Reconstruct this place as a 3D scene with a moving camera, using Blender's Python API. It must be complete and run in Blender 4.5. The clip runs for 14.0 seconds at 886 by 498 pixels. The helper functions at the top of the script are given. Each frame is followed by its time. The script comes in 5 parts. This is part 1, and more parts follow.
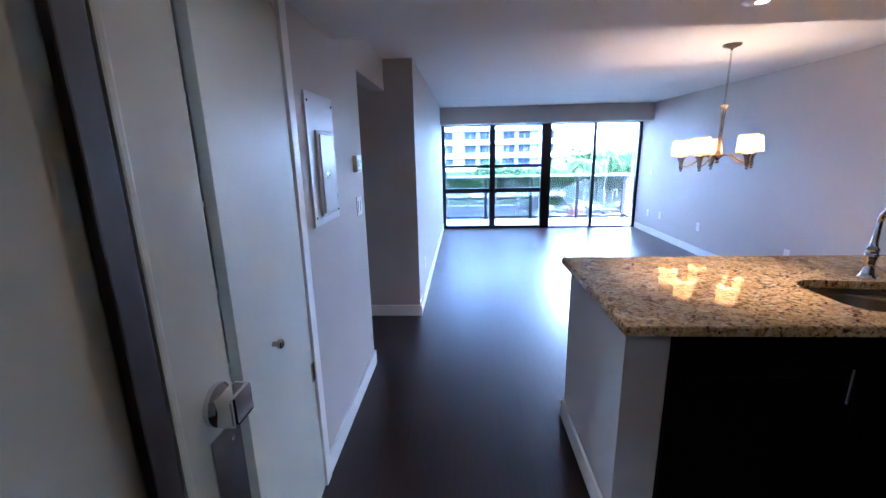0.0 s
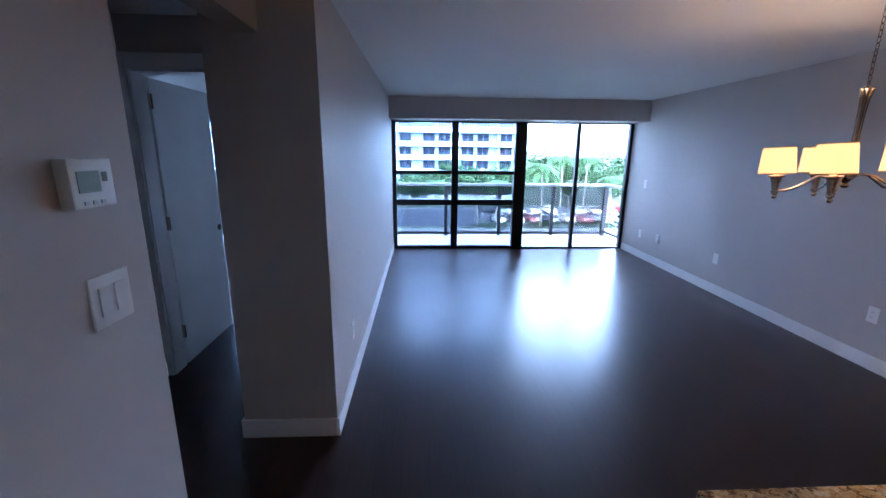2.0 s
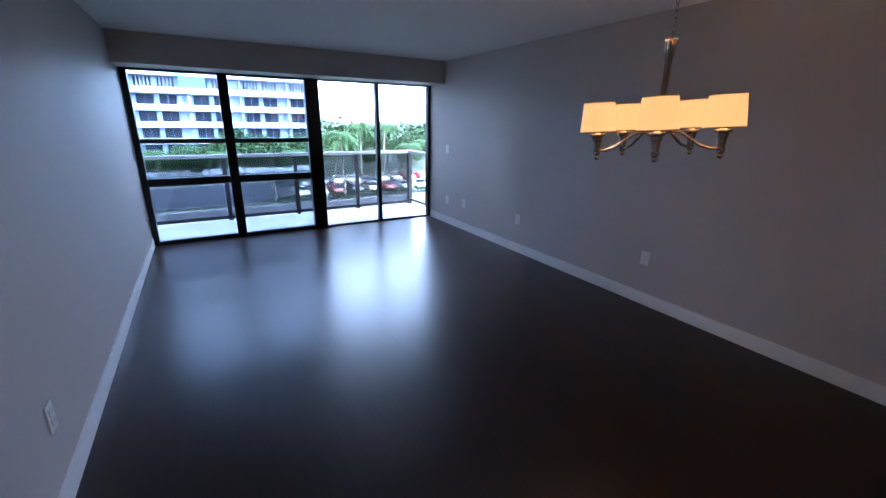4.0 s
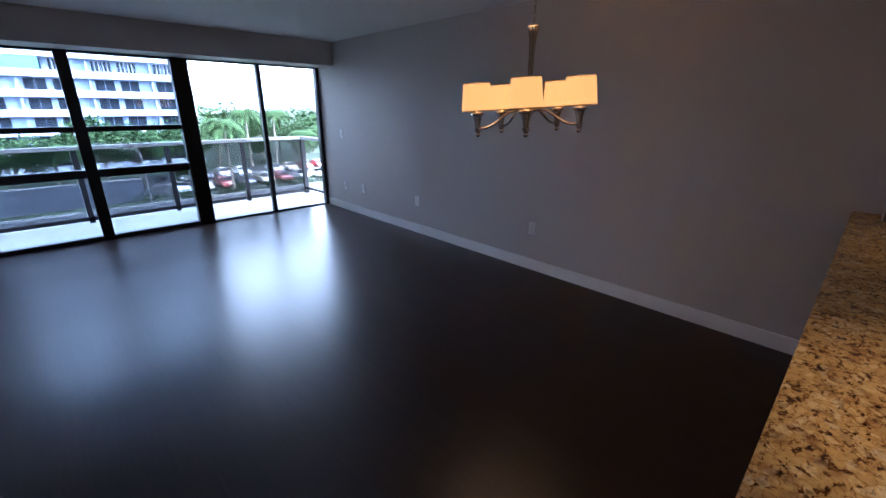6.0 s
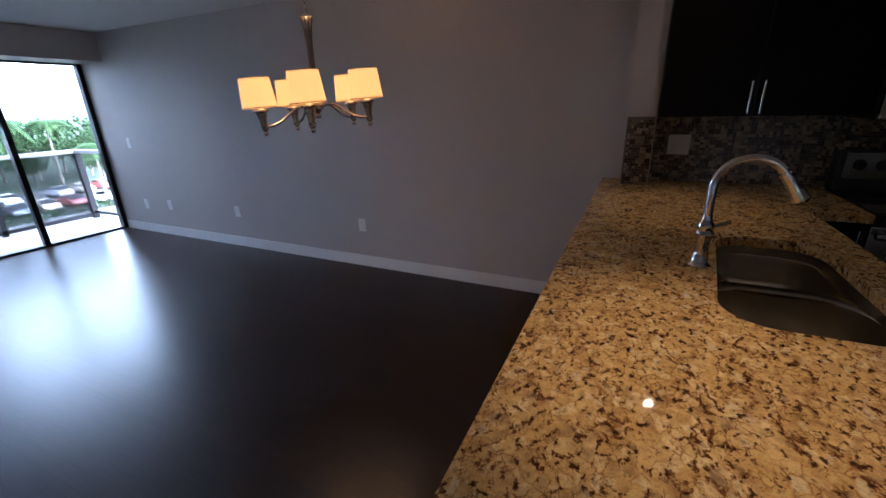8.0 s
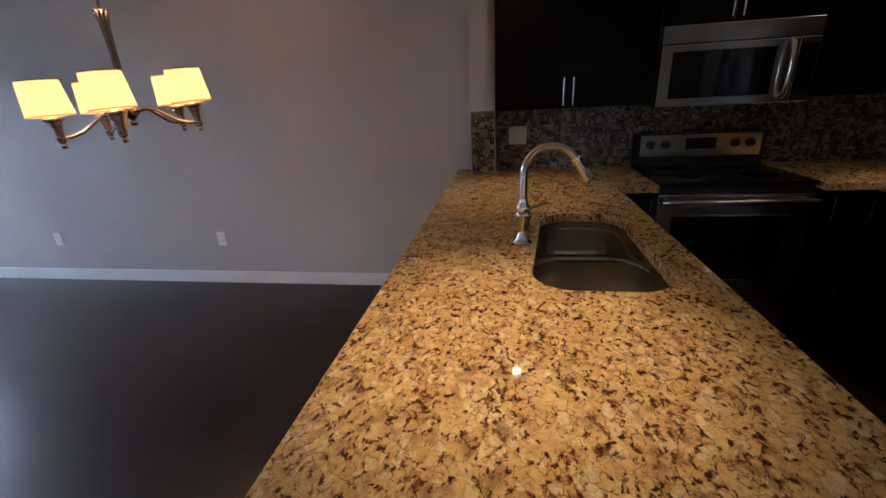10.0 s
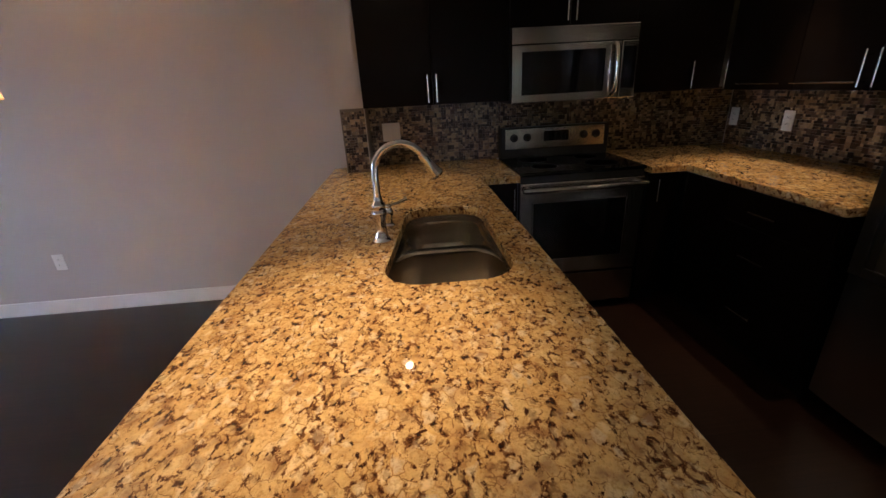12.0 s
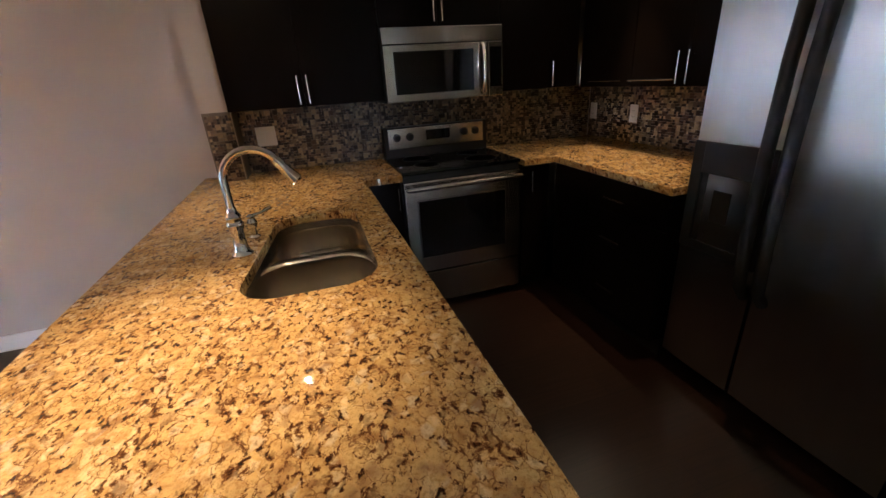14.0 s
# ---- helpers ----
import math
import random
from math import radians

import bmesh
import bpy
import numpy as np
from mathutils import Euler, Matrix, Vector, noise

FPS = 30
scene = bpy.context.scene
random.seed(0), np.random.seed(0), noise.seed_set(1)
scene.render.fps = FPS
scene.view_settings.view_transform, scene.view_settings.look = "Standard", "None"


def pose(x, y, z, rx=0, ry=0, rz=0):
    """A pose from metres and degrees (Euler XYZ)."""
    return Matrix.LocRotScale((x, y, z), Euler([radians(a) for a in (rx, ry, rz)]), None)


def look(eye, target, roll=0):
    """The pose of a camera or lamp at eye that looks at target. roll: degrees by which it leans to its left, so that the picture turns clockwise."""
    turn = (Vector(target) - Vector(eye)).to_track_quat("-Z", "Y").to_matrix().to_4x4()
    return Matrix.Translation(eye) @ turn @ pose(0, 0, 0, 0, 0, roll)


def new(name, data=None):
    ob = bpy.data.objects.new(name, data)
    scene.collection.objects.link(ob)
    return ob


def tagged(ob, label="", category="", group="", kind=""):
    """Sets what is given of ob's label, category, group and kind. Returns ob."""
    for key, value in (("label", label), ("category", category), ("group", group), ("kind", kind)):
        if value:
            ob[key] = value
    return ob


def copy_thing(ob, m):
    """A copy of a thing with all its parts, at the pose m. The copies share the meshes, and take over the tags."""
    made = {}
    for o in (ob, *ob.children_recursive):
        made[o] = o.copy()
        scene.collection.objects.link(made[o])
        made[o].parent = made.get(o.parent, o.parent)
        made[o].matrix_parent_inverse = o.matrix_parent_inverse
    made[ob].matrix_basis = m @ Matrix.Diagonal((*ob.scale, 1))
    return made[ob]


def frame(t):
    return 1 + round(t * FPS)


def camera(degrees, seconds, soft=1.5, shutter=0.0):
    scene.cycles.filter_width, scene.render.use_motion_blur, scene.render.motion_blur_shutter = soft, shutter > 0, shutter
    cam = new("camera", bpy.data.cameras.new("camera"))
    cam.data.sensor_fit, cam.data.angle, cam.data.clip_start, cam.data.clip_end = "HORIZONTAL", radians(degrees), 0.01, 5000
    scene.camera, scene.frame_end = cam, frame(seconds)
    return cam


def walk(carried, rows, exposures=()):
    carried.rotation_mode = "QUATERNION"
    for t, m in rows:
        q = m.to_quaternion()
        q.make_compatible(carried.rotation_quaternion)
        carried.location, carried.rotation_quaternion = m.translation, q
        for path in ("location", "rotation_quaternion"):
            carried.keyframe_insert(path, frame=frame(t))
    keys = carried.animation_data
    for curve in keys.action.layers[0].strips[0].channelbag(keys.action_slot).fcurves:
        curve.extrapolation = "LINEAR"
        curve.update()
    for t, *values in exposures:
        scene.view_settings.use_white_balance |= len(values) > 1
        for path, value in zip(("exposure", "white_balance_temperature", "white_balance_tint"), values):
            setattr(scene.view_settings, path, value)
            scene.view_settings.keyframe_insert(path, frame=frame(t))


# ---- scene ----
cam = camera(94.8, 14.0)
PATH = [
    (0, (1.08, 3.345, 1.503), (0.975, 5.287, 1.035), -1.2),
    (0.5, (1.117, 3.774, 1.513), (1.052, 5.713, 1.027), -0.9),
    (1, (1.119, 4.187, 1.52), (1.089, 6.126, 1.032), -1.5),
    (1.5, (1.135, 4.584, 1.519), (1.112, 6.52, 1.019), -0.6),
    (2, (1.125, 4.962, 1.508), (1.226, 6.905, 1.044), 0.6),
    (2.5, (1.187, 5.298, 1.492), (1.491, 7.2, 0.952), -1.2),
    (3, (1.263, 5.545, 1.468), (1.818, 7.377, 0.887), 0.2),
    (3.2, (1.279, 5.623, 1.464), (1.959, 7.412, 0.884), 0.6),
    (5.5, (1.315, 5.598, 1.441), (2.478, 7.084, 0.779), 0.2),
    (6, (1.302, 5.531, 1.434), (2.61, 6.894, 0.778), 0.3),
    (6.5, (1.381, 5.511, 1.426), (2.808, 6.754, 0.778), -0.2),
    (7, (1.411, 5.45, 1.426), (2.956, 6.545, 0.78), -0.7),
    (7.5, (1.438, 5.404, 1.421), (3.073, 6.35, 0.765), -1.3),
    (8, (1.461, 5.359, 1.413), (3.161, 6.17, 0.741), -1.7),
    (10.3, (1.492, 5.175, 1.418), (3.345, 5.415, 0.704), -3.2),
    (10.5, (1.496, 5.158, 1.419), (3.352, 5.348, 0.698), -3.2),
    (11, (1.499, 5.119, 1.417), (3.359, 5.202, 0.685), -3.0),
    (11.5, (1.498, 5.077, 1.415), (3.355, 5.064, 0.672), -3.2),
    (12, (1.498, 5.031, 1.415), (3.35, 4.905, 0.67), -3.2),
    (12.5, (1.492, 4.986, 1.413), (3.331, 4.768, 0.659), -3.6),
    (13, (1.494, 4.948, 1.409), (3.311, 4.609, 0.644), -3.4),
    (13.5, (1.481, 4.911, 1.41), (3.277, 4.487, 0.639), -3.4),
    (14, (1.479, 4.877, 1.409), (3.249, 4.353, 0.639), -3.8),
]
walk(cam, [(t, look(eye, target, roll)) for t, eye, target, roll in PATH],
     [(0.0, 7.05, 4350, 16), (1.0, 6.58, 4300, 16), (1.5, 6.12, 4250, 16), (2.0, 5.98, 4500, 16), (3.0, 5.38, 4600, 16), (5.5, 5.15, 4900, 15), (7.0, 5.15, 4900, 14),
      (8.0, 5.35, 4950, 14), (10.5, 6.3, 5150, 13), (12.5, 6.7, 5400, 13), (14.0, 6.95, 5450, 12)])
world = bpy.data.worlds.new("sky")
scene.world = world
world.use_nodes = True
_n = world.node_tree.nodes
_sky = _n.new("ShaderNodeTexSky")
_sky.sky_type = "NISHITA"
_sky.sun_disc = False
_sky.sun_elevation = radians(48)
_sky.sun_rotation = radians(150)
_sky.dust_density = 3.0
_soft = _n.new("ShaderNodeHueSaturation")
_soft.inputs["Saturation"].default_value = 0.22
world.node_tree.links.new(_sky.outputs[0], _soft.inputs["Color"])
world.node_tree.links.new(_soft.outputs[0], _n["Background"].inputs[0])
_n["Background"].inputs[1].default_value = 0.15
sun = new("sun", bpy.data.lights.new("sun", "SUN"))
sun.data.energy, sun.data.angle, sun.data.color = 0.5, radians(12), (1.0, 0.95, 0.88)
sun.matrix_world = look((0, 0, 60), (0.5 * 60, 0.87 * 60, -6.0), 0)
SPOT_W, BULB_W = 0.44, 0.05


# ---- helpers of this scene ----
def bx(bm, x0, x1, y0, y1, z0, z1, bevel=0.0):
    m = Matrix.LocRotScale(((x0 + x1) / 2, (y0 + y1) / 2, (z0 + z1) / 2), None, (abs(x1 - x0), abs(y1 - y0), abs(z1 - z0)))
    r = bmesh.ops.create_cube(bm, size=1.0, matrix=m)
    if bevel:
        es = {e for v in r["verts"] for e in v.link_edges}
        bmesh.ops.bevel(bm, geom=list(es), offset=bevel, segments=2, profile=0.7, affect="EDGES")
    return bm


def box(x0, x1, y0, y1, z0, z1, bevel=0.0):
    return bx(bmesh.new(), x0, x1, y0, y1, z0, z1, bevel)


def lathe(bm, profile, seg=20, at=(0, 0, 0), axis=None):
    """profile: rows (radius, height) along z; axis: a rotation matrix."""
    rings = []
    for r, h in profile:
        ring = []
        for i in range(seg):
            a = 2 * math.pi * i / seg
            p = Vector((r * math.cos(a), r * math.sin(a), h))
            if axis is not None:
                p = axis @ p
            ring.append(bm.verts.new(p + Vector(at)))
        rings.append(ring)
    for a, b in zip(rings, rings[1:]):
        for i in range(seg):
            bm.faces.new((a[i], a[(i + 1) % seg], b[(i + 1) % seg], b[i]))
    if profile[0][0] > 0.0005:
        bm.faces.new(list(reversed(rings[0])))
    if profile[-1][0] > 0.0005:
        bm.faces.new(rings[-1])
    return bm


def tube(bm, pts, r, seg=10):
    pts = [Vector(p) for p in pts]
    rs = r if isinstance(r, (list, tuple)) else [r] * len(pts)
    rings = []
    up = Vector((0, 0, 1))
    for i, p in enumerate(pts):
        d = (pts[min(i + 1, len(pts) - 1)] - pts[max(i - 1, 0)]).normalized()
        s = d.cross(up) if not rings else last - d * last.dot(d)
        if s.length < 0.05:
            s = d.cross(Vector((1, 0, 0)))
        s.normalize()
        last = s
        u = s.cross(d)
        rings.append([bm.verts.new(p + rs[i] * (math.cos(a) * s + math.sin(a) * u)) for a in (2 * math.pi * k / seg for k in range(seg))])
    for a, b in zip(rings, rings[1:]):
        for i in range(seg):
            bm.faces.new((a[i], a[(i + 1) % seg], b[(i + 1) % seg], b[i]))
    bm.faces.new(list(reversed(rings[0])))
    bm.faces.new(rings[-1])
    return bm


def part(name, bm, material, parent=None, label="", smooth=False):
    bmesh.ops.recalc_face_normals(bm, faces=bm.faces[:])
    me = bpy.data.meshes.new(name)
    bm.to_mesh(me)
    bm.free()
    me.materials.append(material)
    if smooth:
        for p in me.polygons:
            p.use_smooth = True
        me.set_sharp_from_angle(angle=radians(40))
    ob = new(name, me)
    if parent:
        ob.parent = parent
    if label:
        ob["label"] = label
    return ob


def thing(name, label, category, group="", at=(0, 0, 0)):
    ob = new(name)
    ob.location = at
    return tagged(ob, label, category, group)


def structure(name, bm, material, label, category="", smooth=False):
    return tagged(part(name, bm, material, smooth=smooth), label, category or name.split("_")[0], kind="structure")


def outline(pts, z0, z1, holes=()):
    """A flat slab with an outline and holes."""
    bm = bmesh.new()
    es = []
    for loop in (pts, *holes):
        vs = [bm.verts.new((x, y, z1)) for x, y in loop]
        es += [bm.edges.new((a, b)) for a, b in zip(vs, vs[1:] + vs[:1])]
    bmesh.ops.triangle_fill(bm, use_beauty=True, edges=es)
    r = bmesh.ops.extrude_face_region(bm, geom=bm.faces[:])
    bmesh.ops.translate(bm, vec=(0, 0, z0 - z1), verts=[g for g in r["geom"] if isinstance(g, bmesh.types.BMVert)])
    return bm


def rounded(x0, x1, y0, y1, r, n=6):
    out = []
    for cx, cy, a0 in ((x1 - r, y1 - r, 0), (x0 + r, y1 - r, 90), (x0 + r, y0 + r, 180), (x1 - r, y0 + r, 270)):
        out += [(cx + r * math.cos(radians(a0 + 90 * i / n)), cy + r * math.sin(radians(a0 + 90 * i / n))) for i in range(n + 1)]
    return out


# ---- materials ----
def node_mat(name):
    m = bpy.data.materials.new(name)
    m.use_nodes = True
    nt = m.node_tree
    b = nt.nodes["Principled BSDF"]

    def add(kind, **kw):
        n = nt.nodes.new("ShaderNode" + kind)
        for k, v in kw.items():
            n.inputs[k.replace("_", " ")].default_value = v
        return n
    return m, nt, b, add


def ramp(nt, stops, fac=None, constant=False):
    n = nt.nodes.new("ShaderNodeValToRGB")
    n.color_ramp.interpolation = "CONSTANT" if constant else "LINEAR"
    el = n.color_ramp.elements
    while len(el) < len(stops):
        el.new(0.5)
    for e, (p, c) in zip(el, stops):
        e.position, e.color = p, (*c, 1)
    if fac is not None:
        nt.links.new(fac, n.inputs[0])
    return n


def paint(name, color, rough=0.6, metal=0.0, vary=0.08, scale=2.0, bump=0.05, bscale=180.0, spec=0.5, stretch=None, coat=0.0):
    m, nt, b, add = node_mat(name)
    co = nt.nodes.new("ShaderNodeTexCoord")
    src = co.outputs["Object"]
    if stretch:
        mp = nt.nodes.new("ShaderNodeMapping")
        mp.inputs["Scale"].default_value = stretch
        nt.links.new(src, mp.inputs[0])
        src = mp.outputs[0]
    n1, n2 = add("TexNoise", Scale=scale, Detail=5.0), add("TexNoise", Scale=bscale, Detail=3.0)
    nt.links.new(src, n1.inputs["Vector"])
    nt.links.new(src, n2.inputs["Vector"])
    lo, hi = [c * (1 - vary) for c in color], [min(1, c * (1 + vary)) for c in color]
    r = ramp(nt, [(0.3, lo), (0.7, hi)], n1.outputs[0])
    nt.links.new(r.outputs[0], b.inputs["Base Color"])
    rr = nt.nodes.new("ShaderNodeMapRange")
    rr.inputs["To Min"].default_value, rr.inputs["To Max"].default_value = max(0.02, rough * 0.85), min(1, rough * 1.15)
    nt.links.new(n1.outputs[0], rr.inputs["Value"])
    nt.links.new(rr.outputs[0], b.inputs["Roughness"])
    b.inputs["Metallic"].default_value = metal
    b.inputs["Specular IOR Level"].default_value = spec
    b.inputs["Coat Weight"].default_value = coat
    if bump:
        bp = add("Bump", Strength=bump, Distance=0.002)
        nt.links.new(n2.outputs[0], bp.inputs["Height"])
        nt.links.new(bp.outputs[0], b.inputs["Normal"])
    return m


def floor_wood():
    m, nt, b, add = node_mat("dark_wood_floor")
    co = nt.nodes.new("ShaderNodeTexCoord")
    mp = nt.nodes.new("ShaderNodeMapping")
    mp.inputs["Rotation"].default_value = (0, 0, radians(90))
    nt.links.new(co.outputs["Object"], mp.inputs[0])
    br = add("TexBrick", Scale=1.0)
    br.inputs["Brick Width"].default_value, br.inputs["Row Height"].default_value = 1.25, 0.128
    br.inputs["Mortar Size"].default_value, br.inputs["Mortar Smooth"].default_value = 0.0015, 0.3
    br.inputs["Color1"].default_value, br.inputs["Color2"].default_value, br.inputs["Mortar"].default_value = (0.017, 0.0075, 0.005, 1), (0.024, 0.011, 0.0072, 1), (0.008, 0.005, 0.004, 1)
    nt.links.new(mp.outputs[0], br.inputs["Vector"])
    st = nt.nodes.new("ShaderNodeMapping")
    st.inputs["Scale"].default_value = (2.0, 45.0, 1.0)
    nt.links.new(mp.outputs[0], st.inputs[0])
    gr = add("TexNoise", Scale=1.6, Detail=7.0, Roughness=0.65)
    nt.links.new(st.outputs[0], gr.inputs["Vector"])
    g = ramp(nt, [(0.3, (0.6, 0.6, 0.6)), (0.75, (1.35, 1.35, 1.35))], gr.outputs[0])
    mx = nt.nodes.new("ShaderNodeMix")
    mx.data_type, mx.blend_type = "RGBA", "MULTIPLY"
    mx.inputs[0].default_value = 1.0
    nt.links.new(br.outputs["Color"], mx.inputs[6])
    nt.links.new(g.outputs[0], mx.inputs[7])
    nt.links.new(mx.outputs[2], b.inputs["Base Color"])
    w = add("TexNoise", Scale=1.1, Detail=4.0)
    nt.links.new(mp.outputs[0], w.inputs["Vector"])
    rr = nt.nodes.new("ShaderNodeMapRange")
    rr.inputs["To Min"].default_value, rr.inputs["To Max"].default_value = 0.26, 0.34
    nt.links.new(w.outputs[0], rr.inputs["Value"])
    nt.links.new(rr.outputs[0], b.inputs["Roughness"])
    b.inputs["Specular IOR Level"].default_value = 0.38
    bp = add("Bump", Strength=0.02, Distance=0.001)
    nt.links.new(gr.outputs[0], bp.inputs["Height"])
    nt.links.new(bp.outputs[0], b.inputs["Normal"])
    return m


def granite():
    m, nt, b, add = node_mat("granite")
    co = nt.nodes.new("ShaderNodeTexCoord")

    def link(a, c):
        nt.links.new(a, c)

    def noise(scale, detail=4.0, rough=0.6, src=None):
        n = add("TexNoise", Scale=scale, Detail=detail, Roughness=rough)
        link(src or co.outputs["Object"], n.inputs["Vector"])
        return n.outputs[0]

    def span(src, lo, hi, to0=0.0, to1=1.0):
        n = nt.nodes.new("ShaderNodeMapRange")
        n.inputs["From Min"].default_value, n.inputs["From Max"].default_value = lo, hi
        n.inputs["To Min"].default_value, n.inputs["To Max"].default_value = to0, to1
        link(src, n.inputs["Value"])
        return n.outputs[0]

    def calc(op, a, c):
        n = nt.nodes.new("ShaderNodeMath")
        n.operation, n.use_clamp = op, op == "MULTIPLY"
        link(a, n.inputs[0])
        if isinstance(c, float):
            n.inputs[1].default_value = c
        else:
            link(c, n.inputs[1])
        return n.outputs[0]

    def over(fac, a, c, kind="MIX"):
        n = nt.nodes.new("ShaderNodeMix")
        n.data_type, n.blend_type = "RGBA", kind
        if isinstance(fac, float):
            n.inputs[0].default_value = fac
        else:
            link(fac, n.inputs[0])
        link(a, n.inputs[6])
        link(c, n.inputs[7])
        return n.outputs[2]

    wob = add("TexNoise", Scale=20.0, Detail=4.0, Roughness=0.6)
    link(co.outputs["Object"], wob.inputs["Vector"])
    sc = nt.nodes.new("ShaderNodeVectorMath")
    sc.operation = "MULTIPLY_ADD"
    sc.inputs[1].default_value = (0.035, 0.035, 0.035)
    link(wob.outputs["Color"], sc.inputs[0])
    link(co.outputs["Object"], sc.inputs[2])
    mp = nt.nodes.new("ShaderNodeMapping")
    mp.inputs["Rotation"].default_value = (0, 0, 0.9)
    mp.inputs["Scale"].default_value = (1.0, 1.45, 1.0)
    link(sc.outputs[0], mp.inputs[0])
    cells, edge = add("TexVoronoi", Scale=38.0), add("TexVoronoi", Scale=38.0)
    edge.feature = "DISTANCE_TO_EDGE"
    link(mp.outputs[0], cells.inputs["Vector"])
    link(mp.outputs[0], edge.inputs["Vector"])
    sep = nt.nodes.new("ShaderNodeSeparateColor")
    link(cells.outputs["Color"], sep.inputs[0])
    # honey ground with rounded cream and grey-tan grains
    ground = ramp(nt, [(0.35, (0.47, 0.285, 0.085)), (0.5, (0.60, 0.40, 0.15)), (0.66, (0.68, 0.51, 0.24))], noise(13.0, 6.0, 0.65))
    grain = ramp(nt, [(0.0, (0.42, 0.30, 0.15)), (0.16, (0.56, 0.385, 0.15)), (0.6, (0.64, 0.46, 0.20)), (0.85, (0.76, 0.62, 0.36)), (1.0, (0.60, 0.50, 0.34))], sep.outputs[0])
    body = over(span(edge.outputs["Distance"], 0.04, 0.22, 0.15, 0.85), ground.outputs[0], grain.outputs[0])
    speck = ramp(nt, [(0.38, (0.72, 0.64, 0.52)), (0.5, (1.0, 1.0, 1.0)), (0.66, (1.14, 1.12, 1.06))], noise(120.0, 4.0, 0.7))
    body = over(0.9, body, speck.outputs[0], "MULTIPLY")
    # rust stains, then thin dark seams that come and go, then black-brown flecks in swarms
    rust = ramp(nt, [(0.0, (0.30, 0.145, 0.045)), (1.0, (0.22, 0.12, 0.06))], sep.outputs[1])
    body = over(span(noise(30.0, 6.0, 0.7), 0.53, 0.64, 0.0, 0.75), body, rust.outputs[0])
    swarm = noise(12.0, 5.0, 0.62)
    fine = noise(58.0, 5.0, 0.66, mp.outputs[0])
    fleck = calc("MULTIPLY", span(calc("ADD", fine, span(swarm, 0.36, 0.62, -0.05, 0.055)), 0.535, 0.575), span(edge.outputs["Distance"], 0.10, 0.24, 1.0, 0.45))
    seam = calc("MULTIPLY", span(edge.outputs["Distance"], 0.012, 0.05, 0.8, 0.0), span(noise(34.0, 4.0), 0.47, 0.56))
    dark = ramp(nt, [(0.56, (0.16, 0.072, 0.026)), (0.62, (0.055, 0.020, 0.008)), (0.70, (0.022, 0.009, 0.005))], fine)
    body = over(calc("MAXIMUM", seam, fleck), body, dark.outputs[0])
    link(body, b.inputs["Base Color"])
    b.inputs["Roughness"].default_value = 0.045
    bp = add("Bump", Strength=0.015, Distance=0.001)
    link(wob.outputs[0], bp.inputs["Height"])
    link(bp.outputs[0], b.inputs["Normal"])
    return m


MOSAIC = [(0.0, (0.018, 0.010, 0.007)), (0.22, (0.045, 0.026, 0.016)), (0.34, (0.11, 0.08, 0.05)), (0.48, (0.25, 0.185, 0.11)), (0.64, (0.38, 0.29, 0.175)), (0.80, (0.19, 0.145, 0.095)), (0.9, (0.09, 0.055, 0.034))]


def mosaic_mat(name, per_island):
    m, nt, b, add = node_mat(name)
    if per_island:
        src = nt.nodes.new("ShaderNodeNewGeometry").outputs["Random Per Island"]
    else:
        src = nt.nodes.new("ShaderNodeObjectInfo").outputs["Random"]
    r = ramp(nt, MOSAIC, src, constant=True)
    co = nt.nodes.new("ShaderNodeTexCoord")
    n = add("TexNoise", Scale=60.0, Detail=4.0)
    nt.links.new(co.outputs["Object"], n.inputs["Vector"])
    g = ramp(nt, [(0.3, (0.8, 0.8, 0.8)), (0.7, (1.12, 1.12, 1.12))], n.outputs[0])
    mx = nt.nodes.new("ShaderNodeMix")
    mx.data_type, mx.blend_type = "RGBA", "MULTIPLY"
    mx.inputs[0].default_value = 1.0
    nt.links.new(r.outputs[0], mx.inputs[6])
    nt.links.new(g.outputs[0], mx.inputs[7])
    nt.links.new(mx.outputs[2], b.inputs["Base Color"])
    b.inputs["Roughness"].default_value = 0.3
    return m


def glass_mat(name, tint, gloss=1.0):
    m, nt, b, add = node_mat(name)
    nt.nodes.remove(b)
    tr, gl = add("BsdfTransparent"), add("BsdfGlossy")
    tr.inputs[0].default_value = (*tint, 1)
    gl.inputs["Roughness"].default_value = 0.02
    fr = nt.nodes.new("ShaderNodeMath")
    fr.operation = "MULTIPLY"
    fr.inputs[1].default_value = gloss
    fz = add("Fresnel", IOR=1.45)
    nt.links.new(fz.outputs[0], fr.inputs[0])
    mx = nt.nodes.new("ShaderNodeMixShader")
    nt.links.new(fr.outputs[0], mx.inputs[0])
    nt.links.new(tr.outputs[0], mx.inputs[1])
    nt.links.new(gl.outputs[0], mx.inputs[2])
    nt.links.new(mx.outputs[0], nt.nodes["Material Output"].inputs[0])
    return m


def glow(name, color, strength, base=(0.8, 0.7, 0.55)):
    m, nt, b, add = node_mat(name)
    b.inputs["Base Color"].default_value = (*base, 1)
    b.inputs["Roughness"].default_value = 0.8
    b.inputs["Emission Color"].default_value = (*color, 1)
    b.inputs["Emission Strength"].default_value = strength
    return m


